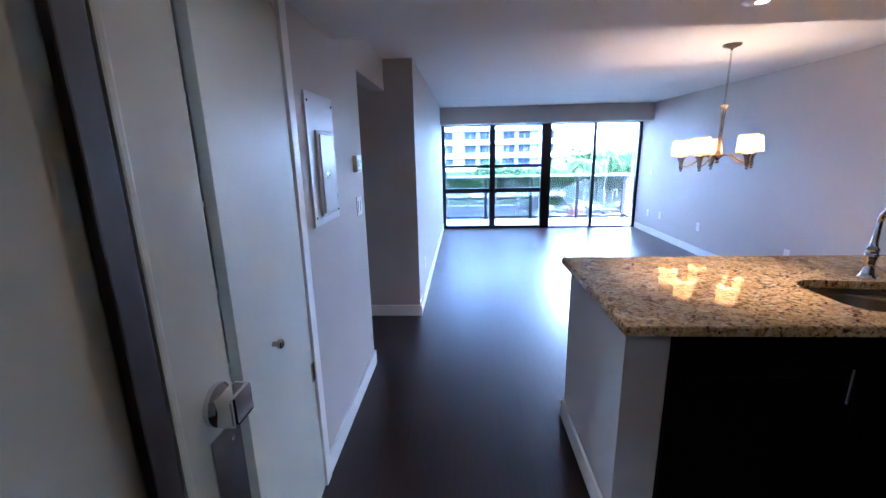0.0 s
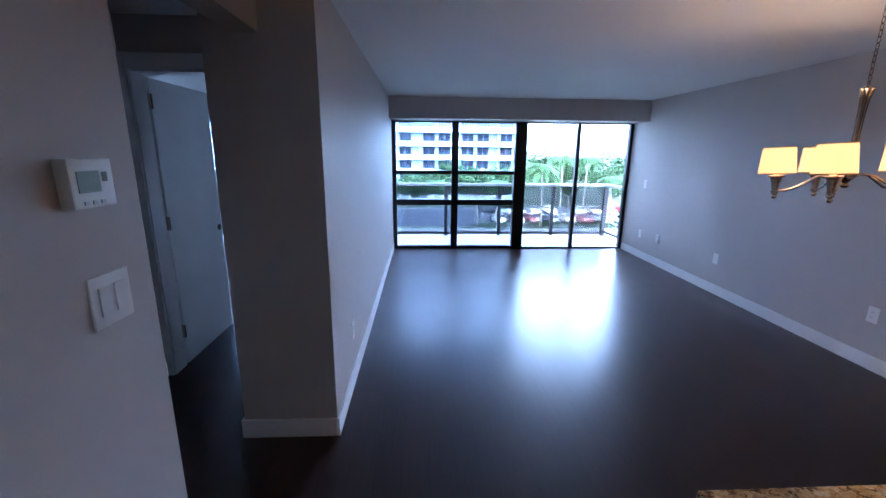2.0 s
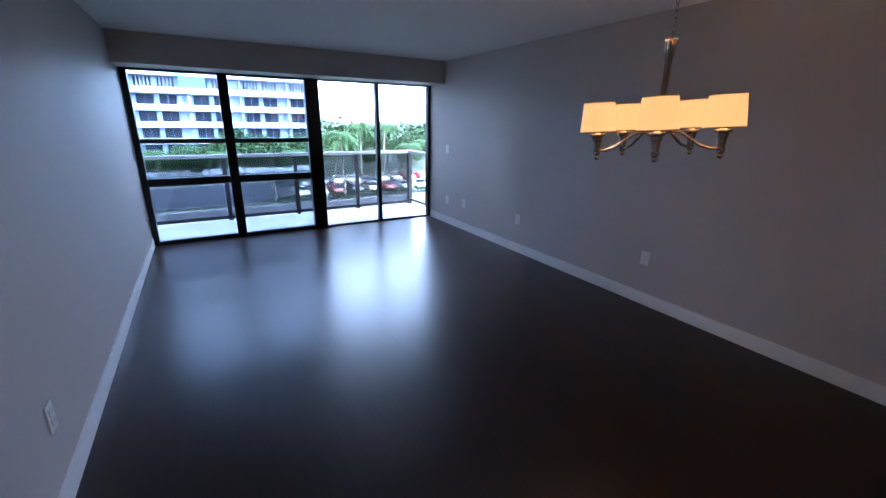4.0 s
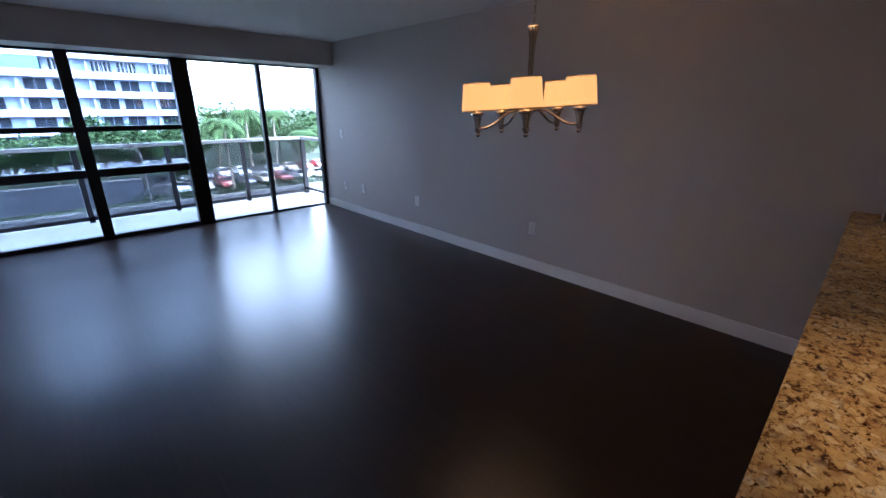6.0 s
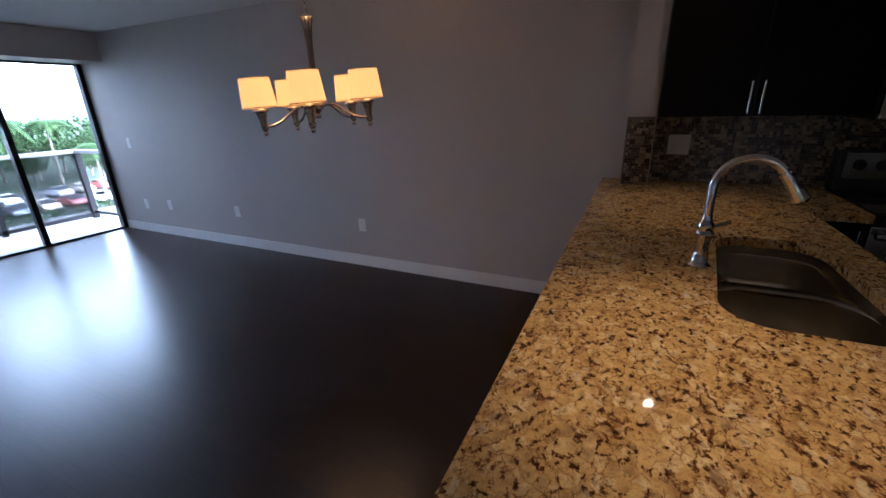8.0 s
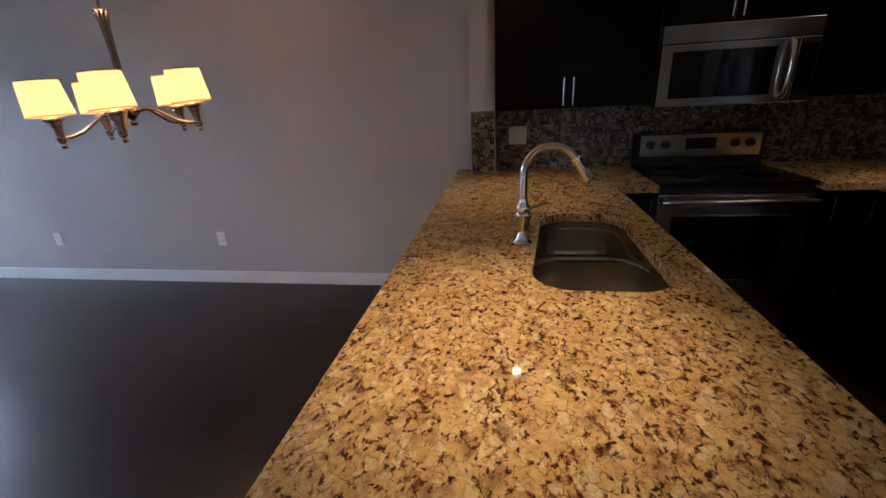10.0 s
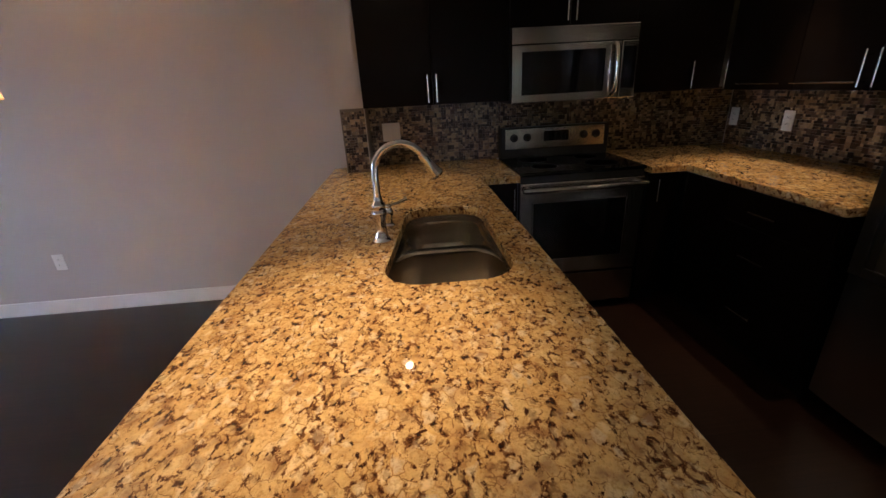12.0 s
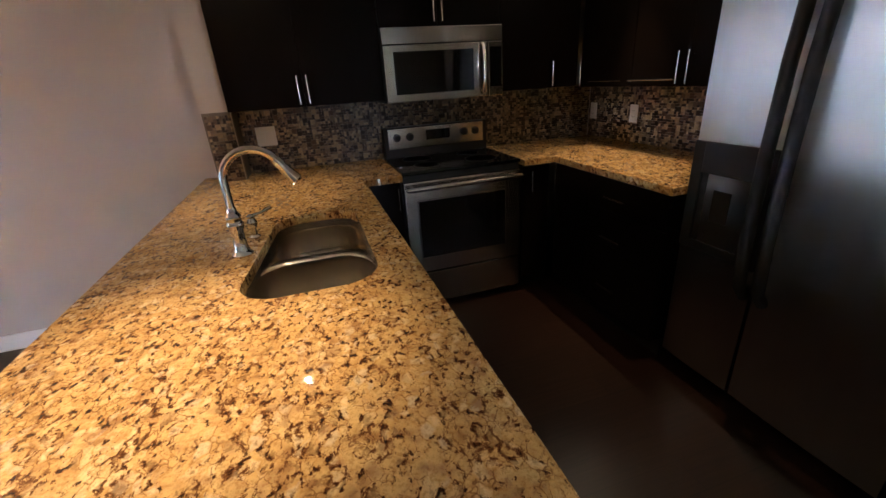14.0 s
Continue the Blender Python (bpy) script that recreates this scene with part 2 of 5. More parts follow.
def shade_mat():
    m, nt, b, add = node_mat("fabric_shade")
    co = nt.nodes.new("ShaderNodeTexCoord")
    w = add("TexNoise", Scale=220.0, Detail=2.0)
    nt.links.new(co.outputs["Object"], w.inputs["Vector"])
    r = ramp(nt, [(0.3, (0.46, 0.345, 0.195)), (0.7, (0.49, 0.37, 0.21))], w.outputs[0])
    nt.links.new(r.outputs[0], b.inputs["Base Color"])
    b.inputs["Roughness"].default_value = 0.9
    b.inputs["Emission Color"].default_value = (1.0, 0.41, 0.095, 1)
    b.inputs["Emission Strength"].default_value = 0.037
    return m


WALL = paint("greige_wall_paint", (0.50, 0.462, 0.43), 0.55, vary=0.03, scale=1.2, bump=0.08, bscale=120, spec=0.35)
WHITE = paint("white_ceiling_paint", (0.78, 0.77, 0.75), 0.75, vary=0.02, scale=1.0, bump=0.08, bscale=90, spec=0.25)
TRIM = paint("white_trim_paint", (0.80, 0.79, 0.77), 0.35, vary=0.03, scale=3, bump=0.03)
DOORW = paint("cream_door_paint", (0.54, 0.53, 0.435), 0.45, vary=0.04, scale=2, bump=0.06, bscale=60)
FLOOR = floor_wood()
GRANITE = granite()
BLACK = paint("black_aluminium", (0.012, 0.012, 0.014), 0.4, metal=0.3, vary=0.2, bump=0.02)
BRONZE = paint("dark_brown_steel", (0.03, 0.018, 0.012), 0.45, vary=0.2, bump=0.03)
ESPRESSO = paint("espresso_wood", (0.005, 0.0034, 0.0027), 0.34, vary=0.05, scale=3.0, bump=0, spec=0.07, stretch=(14, 14, 1.0))
KICK = paint("dark_plinth", (0.01, 0.008, 0.007), 0.6, vary=0.2)
STEEL = paint("brushed_steel", (0.56, 0.55, 0.53), 0.22, metal=1.0, vary=0.05, scale=3.0, bump=0, stretch=(1.0, 1.0, 40.0))
STEEL_H = paint("brushed_steel_across", (0.54, 0.52, 0.49), 0.2, metal=1.0, vary=0.06, scale=3.0, bump=0.02, bscale=30, stretch=(40.0, 40.0, 1.0))
FRIDGEST = paint("vertical_brushed_steel", (0.64, 0.645, 0.65), 0.36, metal=1.0, vary=0.04, scale=0.02, bump=0, stretch=(420.0, 1.0, 0.6))
# the brushing spreads highlights sideways
_f = FRIDGEST.node_tree
_along = _f.nodes.new("ShaderNodeCombineXYZ")
_along.inputs[0].default_value = 1.0
_f.links.new(_along.outputs[0], _f.nodes["Principled BSDF"].inputs["Tangent"])
_f.nodes["Principled BSDF"].inputs["Anisotropic"].default_value = 0.92
SINKM = paint("satin_sink_steel", (0.52, 0.48, 0.42), 0.22, metal=1.0, vary=0.06, scale=6, bump=0.02)
CHROME = paint("chrome", (0.72, 0.71, 0.70), 0.06, metal=1.0, vary=0.03, bump=0)
NICKEL = paint("brushed_nickel", (0.42, 0.34, 0.26), 0.22, metal=1.0, vary=0.08, scale=20, bump=0.02)
BLKGLASS = paint("black_glass", (0.006, 0.006, 0.007), 0.06, vary=0.1, bump=0)
BLKPLASTIC = paint("black_plastic", (0.010, 0.010, 0.010), 0.5, vary=0.15, bump=0.03)
PLASTIC = paint("white_plastic", (0.78, 0.77, 0.74), 0.35, vary=0.02, bump=0.01)
RINGGREY = paint("cooktop_print", (0.035, 0.035, 0.035), 0.3, vary=0.05, bump=0)
PANELGREY = paint("grey_enamel", (0.60, 0.615, 0.64), 0.34, vary=0.05, bump=0.05, bscale=60)
LCD = paint("grey_display", (0.22, 0.26, 0.23), 0.2, vary=0.05, bump=0)
GROUT = paint("mosaic_grout", (0.17, 0.145, 0.115), 0.85, vary=0.1, scale=20)
SHADE = shade_mat()
TRIMFAB = paint("shade_trim_fabric", (0.40, 0.27, 0.13), 0.9, vary=0.05)
BULB = glow("warm_bulb", (1.0, 0.62, 0.28), 1.2)
CANLIGHT = glow("warm_can_lamp", (1.0, 0.72, 0.42), 3.0)
PANE = glass_mat("window_glass", (0.83, 0.85, 0.855))
TINTED = glass_mat("tinted_window_glass", (0.68, 0.73, 0.77))
RAILGLASS = glass_mat("grey_rail_glass", (0.42, 0.43, 0.44), 0.25)
# ---- the flat: large structure ----
XL, XR, YW, TOP, SOF = 0.665, 4.37, 11.35, 2.245, 2.06
XH, YS = 0.42, 2.74
floor = structure("floor", box(-3.6, 4.6, 1.6, 11.42, -0.2, 0.0), FLOOR, "dark espresso wood plank floor with a satin sheen", "floor")
structure("ceiling", bx(box(-3.6, XR, 5.55, 11.42, TOP, TOP + 0.18), -3.6, XH - 0.12, 1.6, 5.55, TOP, TOP + 0.18), WHITE, "white painted flat ceiling of the living room", "ceiling")
structure("ceiling_soffit", box(XH, XR, 1.6, 5.55, SOF, TOP + 0.18), WHITE, "lower white ceiling over kitchen and hall", "ceiling")
structure("ceiling_beam", box(XL, XR, 10.88, 11.28, 1.957, TOP), WALL, "boxed greige beam above the window wall", "beam")
structure("wall_east", box(XR, XR + 0.2, YS, 11.42, -0.2, TOP + 0.18), WALL, "long greige painted wall of the living room", "wall")
structure("wall_kitchen", box(1.6, XR + 0.2, YS - 0.15, YS, -0.2, TOP + 0.18), WALL, "kitchen side wall behind the fridge", "wall")
structure("wall_entry", bx(bx(box(-3.6, 0.66, 1.45, 1.6, -0.2, TOP + 0.18), 1.55, 1.6, 1.6, YS - 0.15, -0.2, TOP + 0.18), 0.66, 1.6, 1.45, 1.6, -0.2, TOP + 0.18), WALL, "plain wall closing the entrance", "wall")
structure("wall_west", bx(box(XL - 0.49, XL, 6.92, 7.58, 0, TOP), XL - 0.14, XL, 7.58, 11.28, 0, TOP), WALL, "greige wall with a wide pillar at its end", "wall")
hall = bmesh.new()
bx(hall, XH - 0.12, XH, 4.905, 6.015, 0, TOP)
bx(hall, XH - 0.12, XH, 1.6, 4.04, 0, TOP)
bx(hall, XH - 0.12, XH, 4.04, 4.905, 2.03, TOP)
bx(hall, XH - 0.12, XH, 6.015, 6.92, 2.0, TOP)
structure("wall_hall", hall, WALL, "greige hall wall with a closet opening", "wall")
vest = bmesh.new()
bx(vest, -0.74, -0.62, 5.9, 7.58, 0, TOP)
bx(vest, -0.74, XH - 0.12, 5.78, 5.9, 0, TOP)
structure("wall_vestibule", vest, WALL, "greige walls of the small lobby before the bedroom", "wall")
vest = bmesh.new()
bx(vest, -3.5, -0.585, 7.58, 7.70, 0, TOP)
bx(vest, 0.165, XL - 0.14, 7.58, 7.70, 0, TOP)
bx(vest, -0.585, 0.165, 7.58, 7.70, 2.0, TOP)
structure("wall_bedroom", vest, WALL, "greige wall with the bedroom doorway", "wall")
structure("wall_bedroom_side", bx(box(-3.6, -3.5, 5.78, 11.42, 0, TOP), -3.5, XL - 0.14, 11.0, 11.28, 1.97, TOP), WALL, "far bedroom wall and beam", "wall")

# skirting boards: a board with a rounded top lip
def skirting(name, x0, y0, x1, y1, nx, ny):
    h, d = 0.105, 0.014
    bm = bmesh.new()
    if nx:
        bx(bm, x0, x0 + nx * d, y0, y1, 0.0, h, 0.004)
    else:
        bx(bm, x0, x1, y0, y0 + ny * d, 0.0, h, 0.004)
    return structure(name, bm, TRIM, "white painted skirting board", "baseboard")


skirting("baseboard_east", XR, 5.57, XR, 11.28, -1, 0)
skirting("baseboard_west", XL, 6.906, XL, 11.28, 1, 0)
skirting("baseboard_pillar", XL - 0.49, 6.92, XL + 0.0, 6.92, 0, -1)
skirting("baseboard_pillar_side", XL - 0.49, 6.906, XL - 0.49, 7.56, -1, 0)
skirting("baseboard_hall", XH, 4.962, XH, 6.029, 1, 0)
skirting("baseboard_hall_end", XH - 0.12, 6.015, XH, 6.015, 0, 1)
skirting("baseboard_vestibule", -0.62, 5.9, -0.62, 7.56, 1, 0)

# ---- the window wall ----
def window_wall(name, uprights, bars, panes, z1, label):
    w = thing(name, label, "window")
    w["kind"] = "structure"
    for x, wd, d0, d1 in uprights:
        part("mullion", box(x - wd / 2, x + wd / 2, YW - d0, YW + d1, 0.0, z1, 0.004), BLACK, w)
    for x0, x1, z, h in bars:
        part("transom", box(x0, x1, YW - 0.03, YW + 0.03, z - h / 2, z + h / 2, 0.004), BLACK, w)
    for x0, x1, z0, z1p, yy in panes:
        p = part("pane", box(x0, x1, YW + yy - 0.003, YW + yy + 0.003, z0, z1p), PANE if yy else TINTED, w)
        p.visible_shadow = False
    return w


Z1 = 1.957
window_wall("window_1",
            [(0.70, 0.06, 0.045, 0.045), (1.625, 0.105, 0.05, 0.045), (2.635, 0.175, 0.055, 0.05), (3.53, 0.05, 0.035, 0.04), (4.345, 0.045, 0.04, 0.045)],
            [(0.73, 1.5725, 1.20, 0.055), (1.6775, 2.5475, 1.20, 0.055), (0.73, 1.5725, 0.74, 0.085), (1.6775, 2.5475, 0.74, 0.085),
             (0.73, 1.5725, 0.022, 0.044), (1.6775, 2.5475, 0.022, 0.044), (2.7225, 3.505, 0.010, 0.02), (3.555, 4.3225, 0.010, 0.02),
             (0.73, 1.5725, Z1 - 0.012, 0.024), (1.6775, 2.5475, Z1 - 0.012, 0.024), (2.7225, 3.505, Z1 - 0.01, 0.02), (3.555, 4.3225, Z1 - 0.01, 0.02)],
            [(0.73, 1.5725, 0.044, 0.6975, 0.0), (1.6775, 2.5475, 0.044, 0.6975, 0.0), (0.73, 1.5725, 0.7825, 1.1725, 0.0), (1.6775, 2.5475, 0.7825, 1.1725, 0.0),
             (0.73, 1.5725, 1.2275, Z1 - 0.024, 0.0), (1.6775, 2.5475, 1.2275, Z1 - 0.024, 0.0), (2.7225, 3.505, 0.02, Z1 - 0.02, 0.012), (3.555, 4.3225, 0.02, Z1 - 0.02, 0.012)],
            Z1, "floor to ceiling window wall with black aluminium frames and a sliding door")
window_wall("window_2", [(-3.45, 0.06, 0.045, 0.045), (-2.40, 0.06, 0.045, 0.045), (-1.20, 0.06, 0.045, 0.045), (0.10, 0.06, 0.045, 0.045)],
            [(a, c, z, h) for a, c in ((-3.42, -2.43), (-2.37, -1.23), (-1.17, 0.07)) for z, h in ((1.19, 0.055), (0.73, 0.08), (0.022, 0.044), (Z1 - 0.012, 0.024))],
            [(a, c, z0, z1, 0.0) for a, c in ((-3.42, -2.43), (-2.37, -1.23), (-1.17, 0.07)) for z0, z1 in ((0.044, 0.69), (0.77, 1.1625), (1.2175, Z1 - 0.024))],
            Z1, "bedroom window wall with black aluminium frames")
structure("wall_window_pier", bx(bx(box(0.13, 0.67, YW - 0.07, YW + 0.2, 0, TOP), -3.6, 0.13, YW - 0.07, YW + 0.2, Z1, TOP), 0.67, XR, YW - 0.07, YW + 0.2, Z1, TOP), WALL, "pier and lintel of the window wall", "wall")
structure("balcony_slab", (box(-4.5, 4.80, 11.42, 12.56, -0.22, -0.03)), paint("pale_concrete", (0.27, 0.265, 0.26), 0.7, vary=0.12, scale=4, bump=0.2, bscale=60), "pale concrete balcony slab", "balcony")
rail = thing("balcony_railing", "dark bronze balcony railing with tinted glass panels", "railing")
RAILM = paint("dark_rail_paint", (0.012, 0.011, 0.012), 0.6, vary=0.15, spec=0.1)
RAILT = paint("pale_rail_cap", (0.11, 0.105, 0.10), 0.5, vary=0.1)
YB = 12.5
part("top_rail", box(-4.4, 4.61, YB - 0.035, YB + 0.035, 0.905, 0.955, 0.008), RAILT, rail)
part("bottom_rail", box(-4.4, 4.57, YB - 0.02, YB + 0.02, 0.0, 0.045), RAILM, rail)
part("end_top_rail", box(4.54, 4.61, 11.56, YB - 0.035, 0.905, 0.955, 0.008), RAILT, rail)
part("end_bottom_rail", box(4.555, 4.595, 11.56, YB - 0.03, 0.05, 0.085), RAILM, rail)
for x in (-3.46, -2.46, -1.45, -0.45, 0.555, 1.56, 2.56, 3.57):
    part("post", box(x - 0.03, x + 0.03, YB - 0.02, YB + 0.02, -0.03, 0.90), RAILM, rail)
    g = part("glass_panel", box(x + 0.03, x + 0.972, YB - 0.004, YB + 0.004, 0.045, 0.905), RAILGLASS, rail)
    g.visible_shadow = False
part("corner_post", box(4.54, 4.61, YB - 0.035, YB + 0.035, -0.03, 0.90), RAILM, rail)
part("end_post", box(4.545, 4.605, 11.56, 11.60, -0.03, 0.90), RAILM, rail)

# ---- bedroom doorway and door ----
fr = thing("door_frame", "white painted door casing of the bedroom", "door frame")
fr["kind"] = "structure"
part("jamb", box(-0.585, -0.563, 7.575, 7.705, 0, 2.0, 0.003), TRIM, fr)
part("jamb", box(0.143, 0.165, 7.575, 7.705, 0, 2.0, 0.003), TRIM, fr)
part("head", box(-0.563, 0.143, 7.575, 7.705, 1.945, 2.0, 0.003), TRIM, fr)
part("casing", box(-0.618, -0.572, 7.562, 7.58, 0, 2.045, 0.004), TRIM, fr)
part("casing", box(0.150, 0.173, 7.562, 7.58, 0, 2.045, 0.004), TRIM, fr)
part("casing_head", box(-0.572, 0.150, 7.562, 7.58, 1.96, 2.045, 0.004), TRIM, fr)
door = thing("door_1", "white flush bedroom door standing open", "door", at=(-0.557, 7.722, 0.01))
door["kind"] = "structure"
door.rotation_euler = (0, 0, radians(90))
part("leaf", box(0, 0.70, 0, 0.038, 0, 1.925, 0.003), TRIM, door)
kb = lathe(bmesh.new(), [(0.0, 0.0), (0.026, 0.0), (0.026, 0.006), (0.011, 0.012), (0.011, 0.035), (0.024, 0.042), (0.028, 0.055), (0.02, 0.068), (0.0, 0.07)], 16, (0.65, 0, 0.875), Euler((radians(90), 0, 0)).to_matrix())
part("door_knob", kb, NICKEL, door, "nickel door knob", smooth=True)
for z in (0.2, 0.97, 1.74):
    part("hinge", box(-0.012, 0.004, -0.008, 0.028, z, z + 0.09, 0.002), NICKEL, door)

# ---- hall closet ----
cl = thing("closet_frame", "white painted closet casing", "door frame")
cl["kind"] = "structure"
part("casing", box(XH, XH + 0.018, 4.90, 4.96, 0, 2.06, 0.004), TRIM, cl)
part("casing", box(XH, XH + 0.018, 3.98, 4.045, 0, 2.06, 0.004), TRIM, cl)
part("jamb", box(XH - 0.12, XH, 4.89, 4.905, 0, 2.03), TRIM, cl)
part("jamb", box(XH - 0.12, XH, 4.04, 4.055, 0, 2.03), TRIM, cl)
part("jamb_head", box(XH - 0.12, XH, 4.055, 4.89, 2.015, 2.03), TRIM, cl)
cd = thing("door_2", "white flush closet door slightly ajar with a small round knob", "door", at=(XH + 0.012, 4.885, 0.015))
cd["kind"] = "structure"
cd.rotation_euler = (0, 0, radians(-90 + 4.0))
part("leaf", box(0, 0.568, -0.03, 0.0, 0, 1.98, 0.003), DOORW, cd)
kb = lathe(bmesh.new(), [(0.0, 0.0), (0.009, 0.0), (0.008, 0.012), (0.015, 0.02), (0.016, 0.028), (0.010, 0.034), (0.0, 0.035)], 14, (0.358, 0.0, 0.89), Euler((radians(-90), 0, 0)).to_matrix())
part("door_knob", kb, NICKEL, cd, "small round metal knob", smooth=True)
part("hinge", box(0.0, 0.03, 0.0, 0.006, 0.55, 0.63), NICKEL, cd)
cs = thing("closet_shelving", "cream closet lining with four empty shelves", "shelving")
part("side_panel", box(-0.25, XH - 0.125, 4.085, 4.115, 0, 2.2), DOORW, cs)
part("side_panel", box(-0.25, XH - 0.125, 4.998, 5.02, 0, 2.2), DOORW, cs)
part("back_panel", box(-0.28, -0.25, 4.085, 5.02, 0, 2.2), DOORW, cs)
part("top_panel", box(-0.28, XH - 0.125, 4.085, 5.02, 2.2, 2.22), DOORW, cs)
for z in (0.83, 1.09, 1.37, 1.68):
    part("shelf", box(-0.25, XH - 0.13, 4.115, 4.998, z - 0.018, z, 0.002), DOORW, cs)
    part("shelf_bracket", box(0.2, 0.22, 4.115, 4.127, z - 0.075, z - 0.018), PLASTIC, cs)

# ---- entrance door ----
ed = thing("door_3", "cream steel entrance door standing open, with a deadbolt and a metal guard plate", "door")
ed["kind"] = "structure"
XD, YE = 0.69, 3.935
part("leaf", box(XD - 0.045, XD, YE - 0.86, YE, 0.01, 2.0, 0.003), DOORW, ed)
part("guard_plate", box(XD, XD + 0.003, YE - 0.075, YE + 0.002, 0.74, 1.075, 0.001), STEEL, ed, "bright metal guard plate with screws")
for z in (0.80, 0.92, 1.045):
    part("screw", lathe(bmesh.new(), [(0.006, 0.0), (0.005, 0.003), (0.0, 0.0035)], 10, (XD + 0.003, YE - 0.02 - 0.04 * (z == 0.92), z), Euler((0, radians(90), 0)).to_matrix()), CHROME, ed)
dl = part("deadbolt", bx(lathe(bmesh.new(), [(0.034, 0.0), (0.034, 0.008), (0.028, 0.016), (0.0, 0.016)], 20, (XD, YE - 0.045, 1.125), Euler((0, radians(90), 0)).to_matrix()), XD + 0.014, XD + 0.045, YE - 0.072, YE - 0.018, 1.10, 1.15, 0.006), CHROME, ed, "chrome deadbolt turn")
ef = thing("entrance_frame", "dark brown steel entrance frame with a pale edge strip", "door frame")
ef["kind"] = "structure"
part("jamb", box(XD + 0.003, XD + 0.016, 3.737, 3.778, 0, 2.04, 0.003), BRONZE, ef)
part("edge_strip", box(XD + 0.003, XD + 0.018, 3.780, 3.795, 0, 2.04, 0.004), DOORW, ef)

# ---- hall fixtures ----
pn = thing("breaker_panel", "grey enamelled electrical panel with a small hinged door", "electrical panel")
part("cover", box(XH, XH + 0.008, 5.085, 5.442, 1.182, 1.760, 0.003), PANELGREY, pn)
part("door_surround", box(XH + 0.008, XH + 0.022, 5.158, 5.378, 1.220, 1.603, 0.011), PANELGREY, pn)
part("door", box(XH + 0.022, XH + 0.029, 5.176, 5.362, 1.236, 1.587, 0.006), PANELGREY, pn)
part("latch", bx(box(XH + 0.028, XH + 0.034, 5.214, 5.251, 1.392, 1.422, 0.002), XH + 0.034, XH + 0.038, 5.219, 5.246, 1.400, 1.414, 0.001), CHROME, pn)
for z in (1.28, 1.52):
    part("hinge", lathe(bmesh.new(), [(0.004, 0.0), (0.004, 0.03)], 8, (XH + 0.026, 5.368, z)), PANELGREY, pn)
for y, z in ((5.107, 1.722), (5.424, 1.722), (5.107, 1.222), (5.424, 1.222)):
    part("screw", lathe(bmesh.new(), [(0.006, 0.0), (0.005, 0.003), (0.0, 0.004)], 10, (XH + 0.008, y, z), Euler((0, radians(90), 0)).to_matrix()), BLKPLASTIC, pn)
th = thing("thermostat", "white wall thermostat with a grey display", "thermostat")
part("body", box(XH, XH + 0.028, 5.788, 5.902, 1.388, 1.488, 0.005), PLASTIC, th)
part("display", box(XH + 0.028, XH + 0.0295, 5.805, 5.862, 1.42, 1.463), LCD, th, "grey display")
for y in (5.812, 5.834, 5.856):
    part("button", box(XH + 0.028, XH + 0.031, y, y + 0.012, 1.395, 1.403, 0.001), PANELGREY, th)
part("label_bar", box(XH + 0.028, XH + 0.0288, 5.870, 5.884, 1.44, 1.46), LCD, th)


def plate(name, label, axis, x, y, z, n, toggles, w=0.072, h=0.117, group=""):
    """A wall plate; axis 'x': on a wall facing along x (n: +1 or -1)."""
    o = thing(name, label, name.replace("_", " "), group, at=(x, y, z))
    o.rotation_euler = (0, 0, {("x", 1): 0, ("x", -1): math.pi, ("y", 1): math.pi / 2, ("y", -1): -math.pi / 2}[(axis, n)])
    part("cover", box(0, 0.006, -w / 2, w / 2, -h / 2, h / 2, 0.0025), PLASTIC, o)
    for i in range(toggles):
        c = (i - (toggles - 1) / 2) * 0.046
        if name == "light_switch":
            part("rocker", box(0.006, 0.010, c - 0.016, c + 0.016, -0.033, 0.033, 0.002), PLASTIC, o)
        else:
            for zz in (-0.02, 0.02):
                s = part("socket", box(0.006, 0.0085, c - 0.016, c + 0.016, zz - 0.014, zz + 0.014, 0.003), PLASTIC, o)
                for yy in (-0.006, 0.006):
                    part("slot", box(0.0085, 0.0088, c + yy - 0.001, c + yy + 0.001, zz - 0.004, zz + 0.005), BLKPLASTIC, s)
    return o


plate("light_switch", "white double rocker light switch on the hall wall", "x", XH, 5.868, 1.18, 1, 2, w=0.117)
for y, z in ((7.55, 0.396), (9.17, 0.388), (10.31, 0.374)):
    plate("wall_outlet", "white wall outlet above the skirting", "x", XR, y, z, -1, 1, group="outlets on the long wall")
plate("wall_outlet", "white wall outlet near the window", "x", XR, 10.77, 0.355, -1, 1, group="outlets on the long wall")
plate("light_switch", "white light switch near the window", "x", XR, 10.79, 1.08, -1, 1)
plate("wall_outlet", "white wall outlet on the pillar wall", "x", XL, 7.48, 0.36, 1, 1)
plate("light_switch", "white light switch by the window frame", "x", XL, 11.2, 1.09, 1, 1)
plate("wall_outlet", "white wall outlet beside the window wall", "x", XL, 11.08, 0.34, 1, 1)
# ---- kitchen ----
CT, CB = 0.92, 0.885
XB = XR + 0.0


def handle(parent, x, y, z, length, axis, out, r=0.006):
    """A bar pull on two feet. axis: way of the bar; out: way off the door."""
    a, o = Vector({"x": (1, 0, 0), "y": (0, 1, 0), "z": (0, 0, 1)}[axis]), Vector(out)
    p = Vector((x, y, z))
    bm = bmesh.new()
    tube(bm, [p + o * 0.03 - a * length / 2, p + o * 0.03 + a * length / 2], r, 10)
    for s in (-0.36, 0.36):
        tube(bm, [p + a * s * length, p + o * 0.03 + a * s * length], r * 0.8, 8)
    return part("handle", bm, STEEL, parent, "brushed steel bar handle", smooth=True)


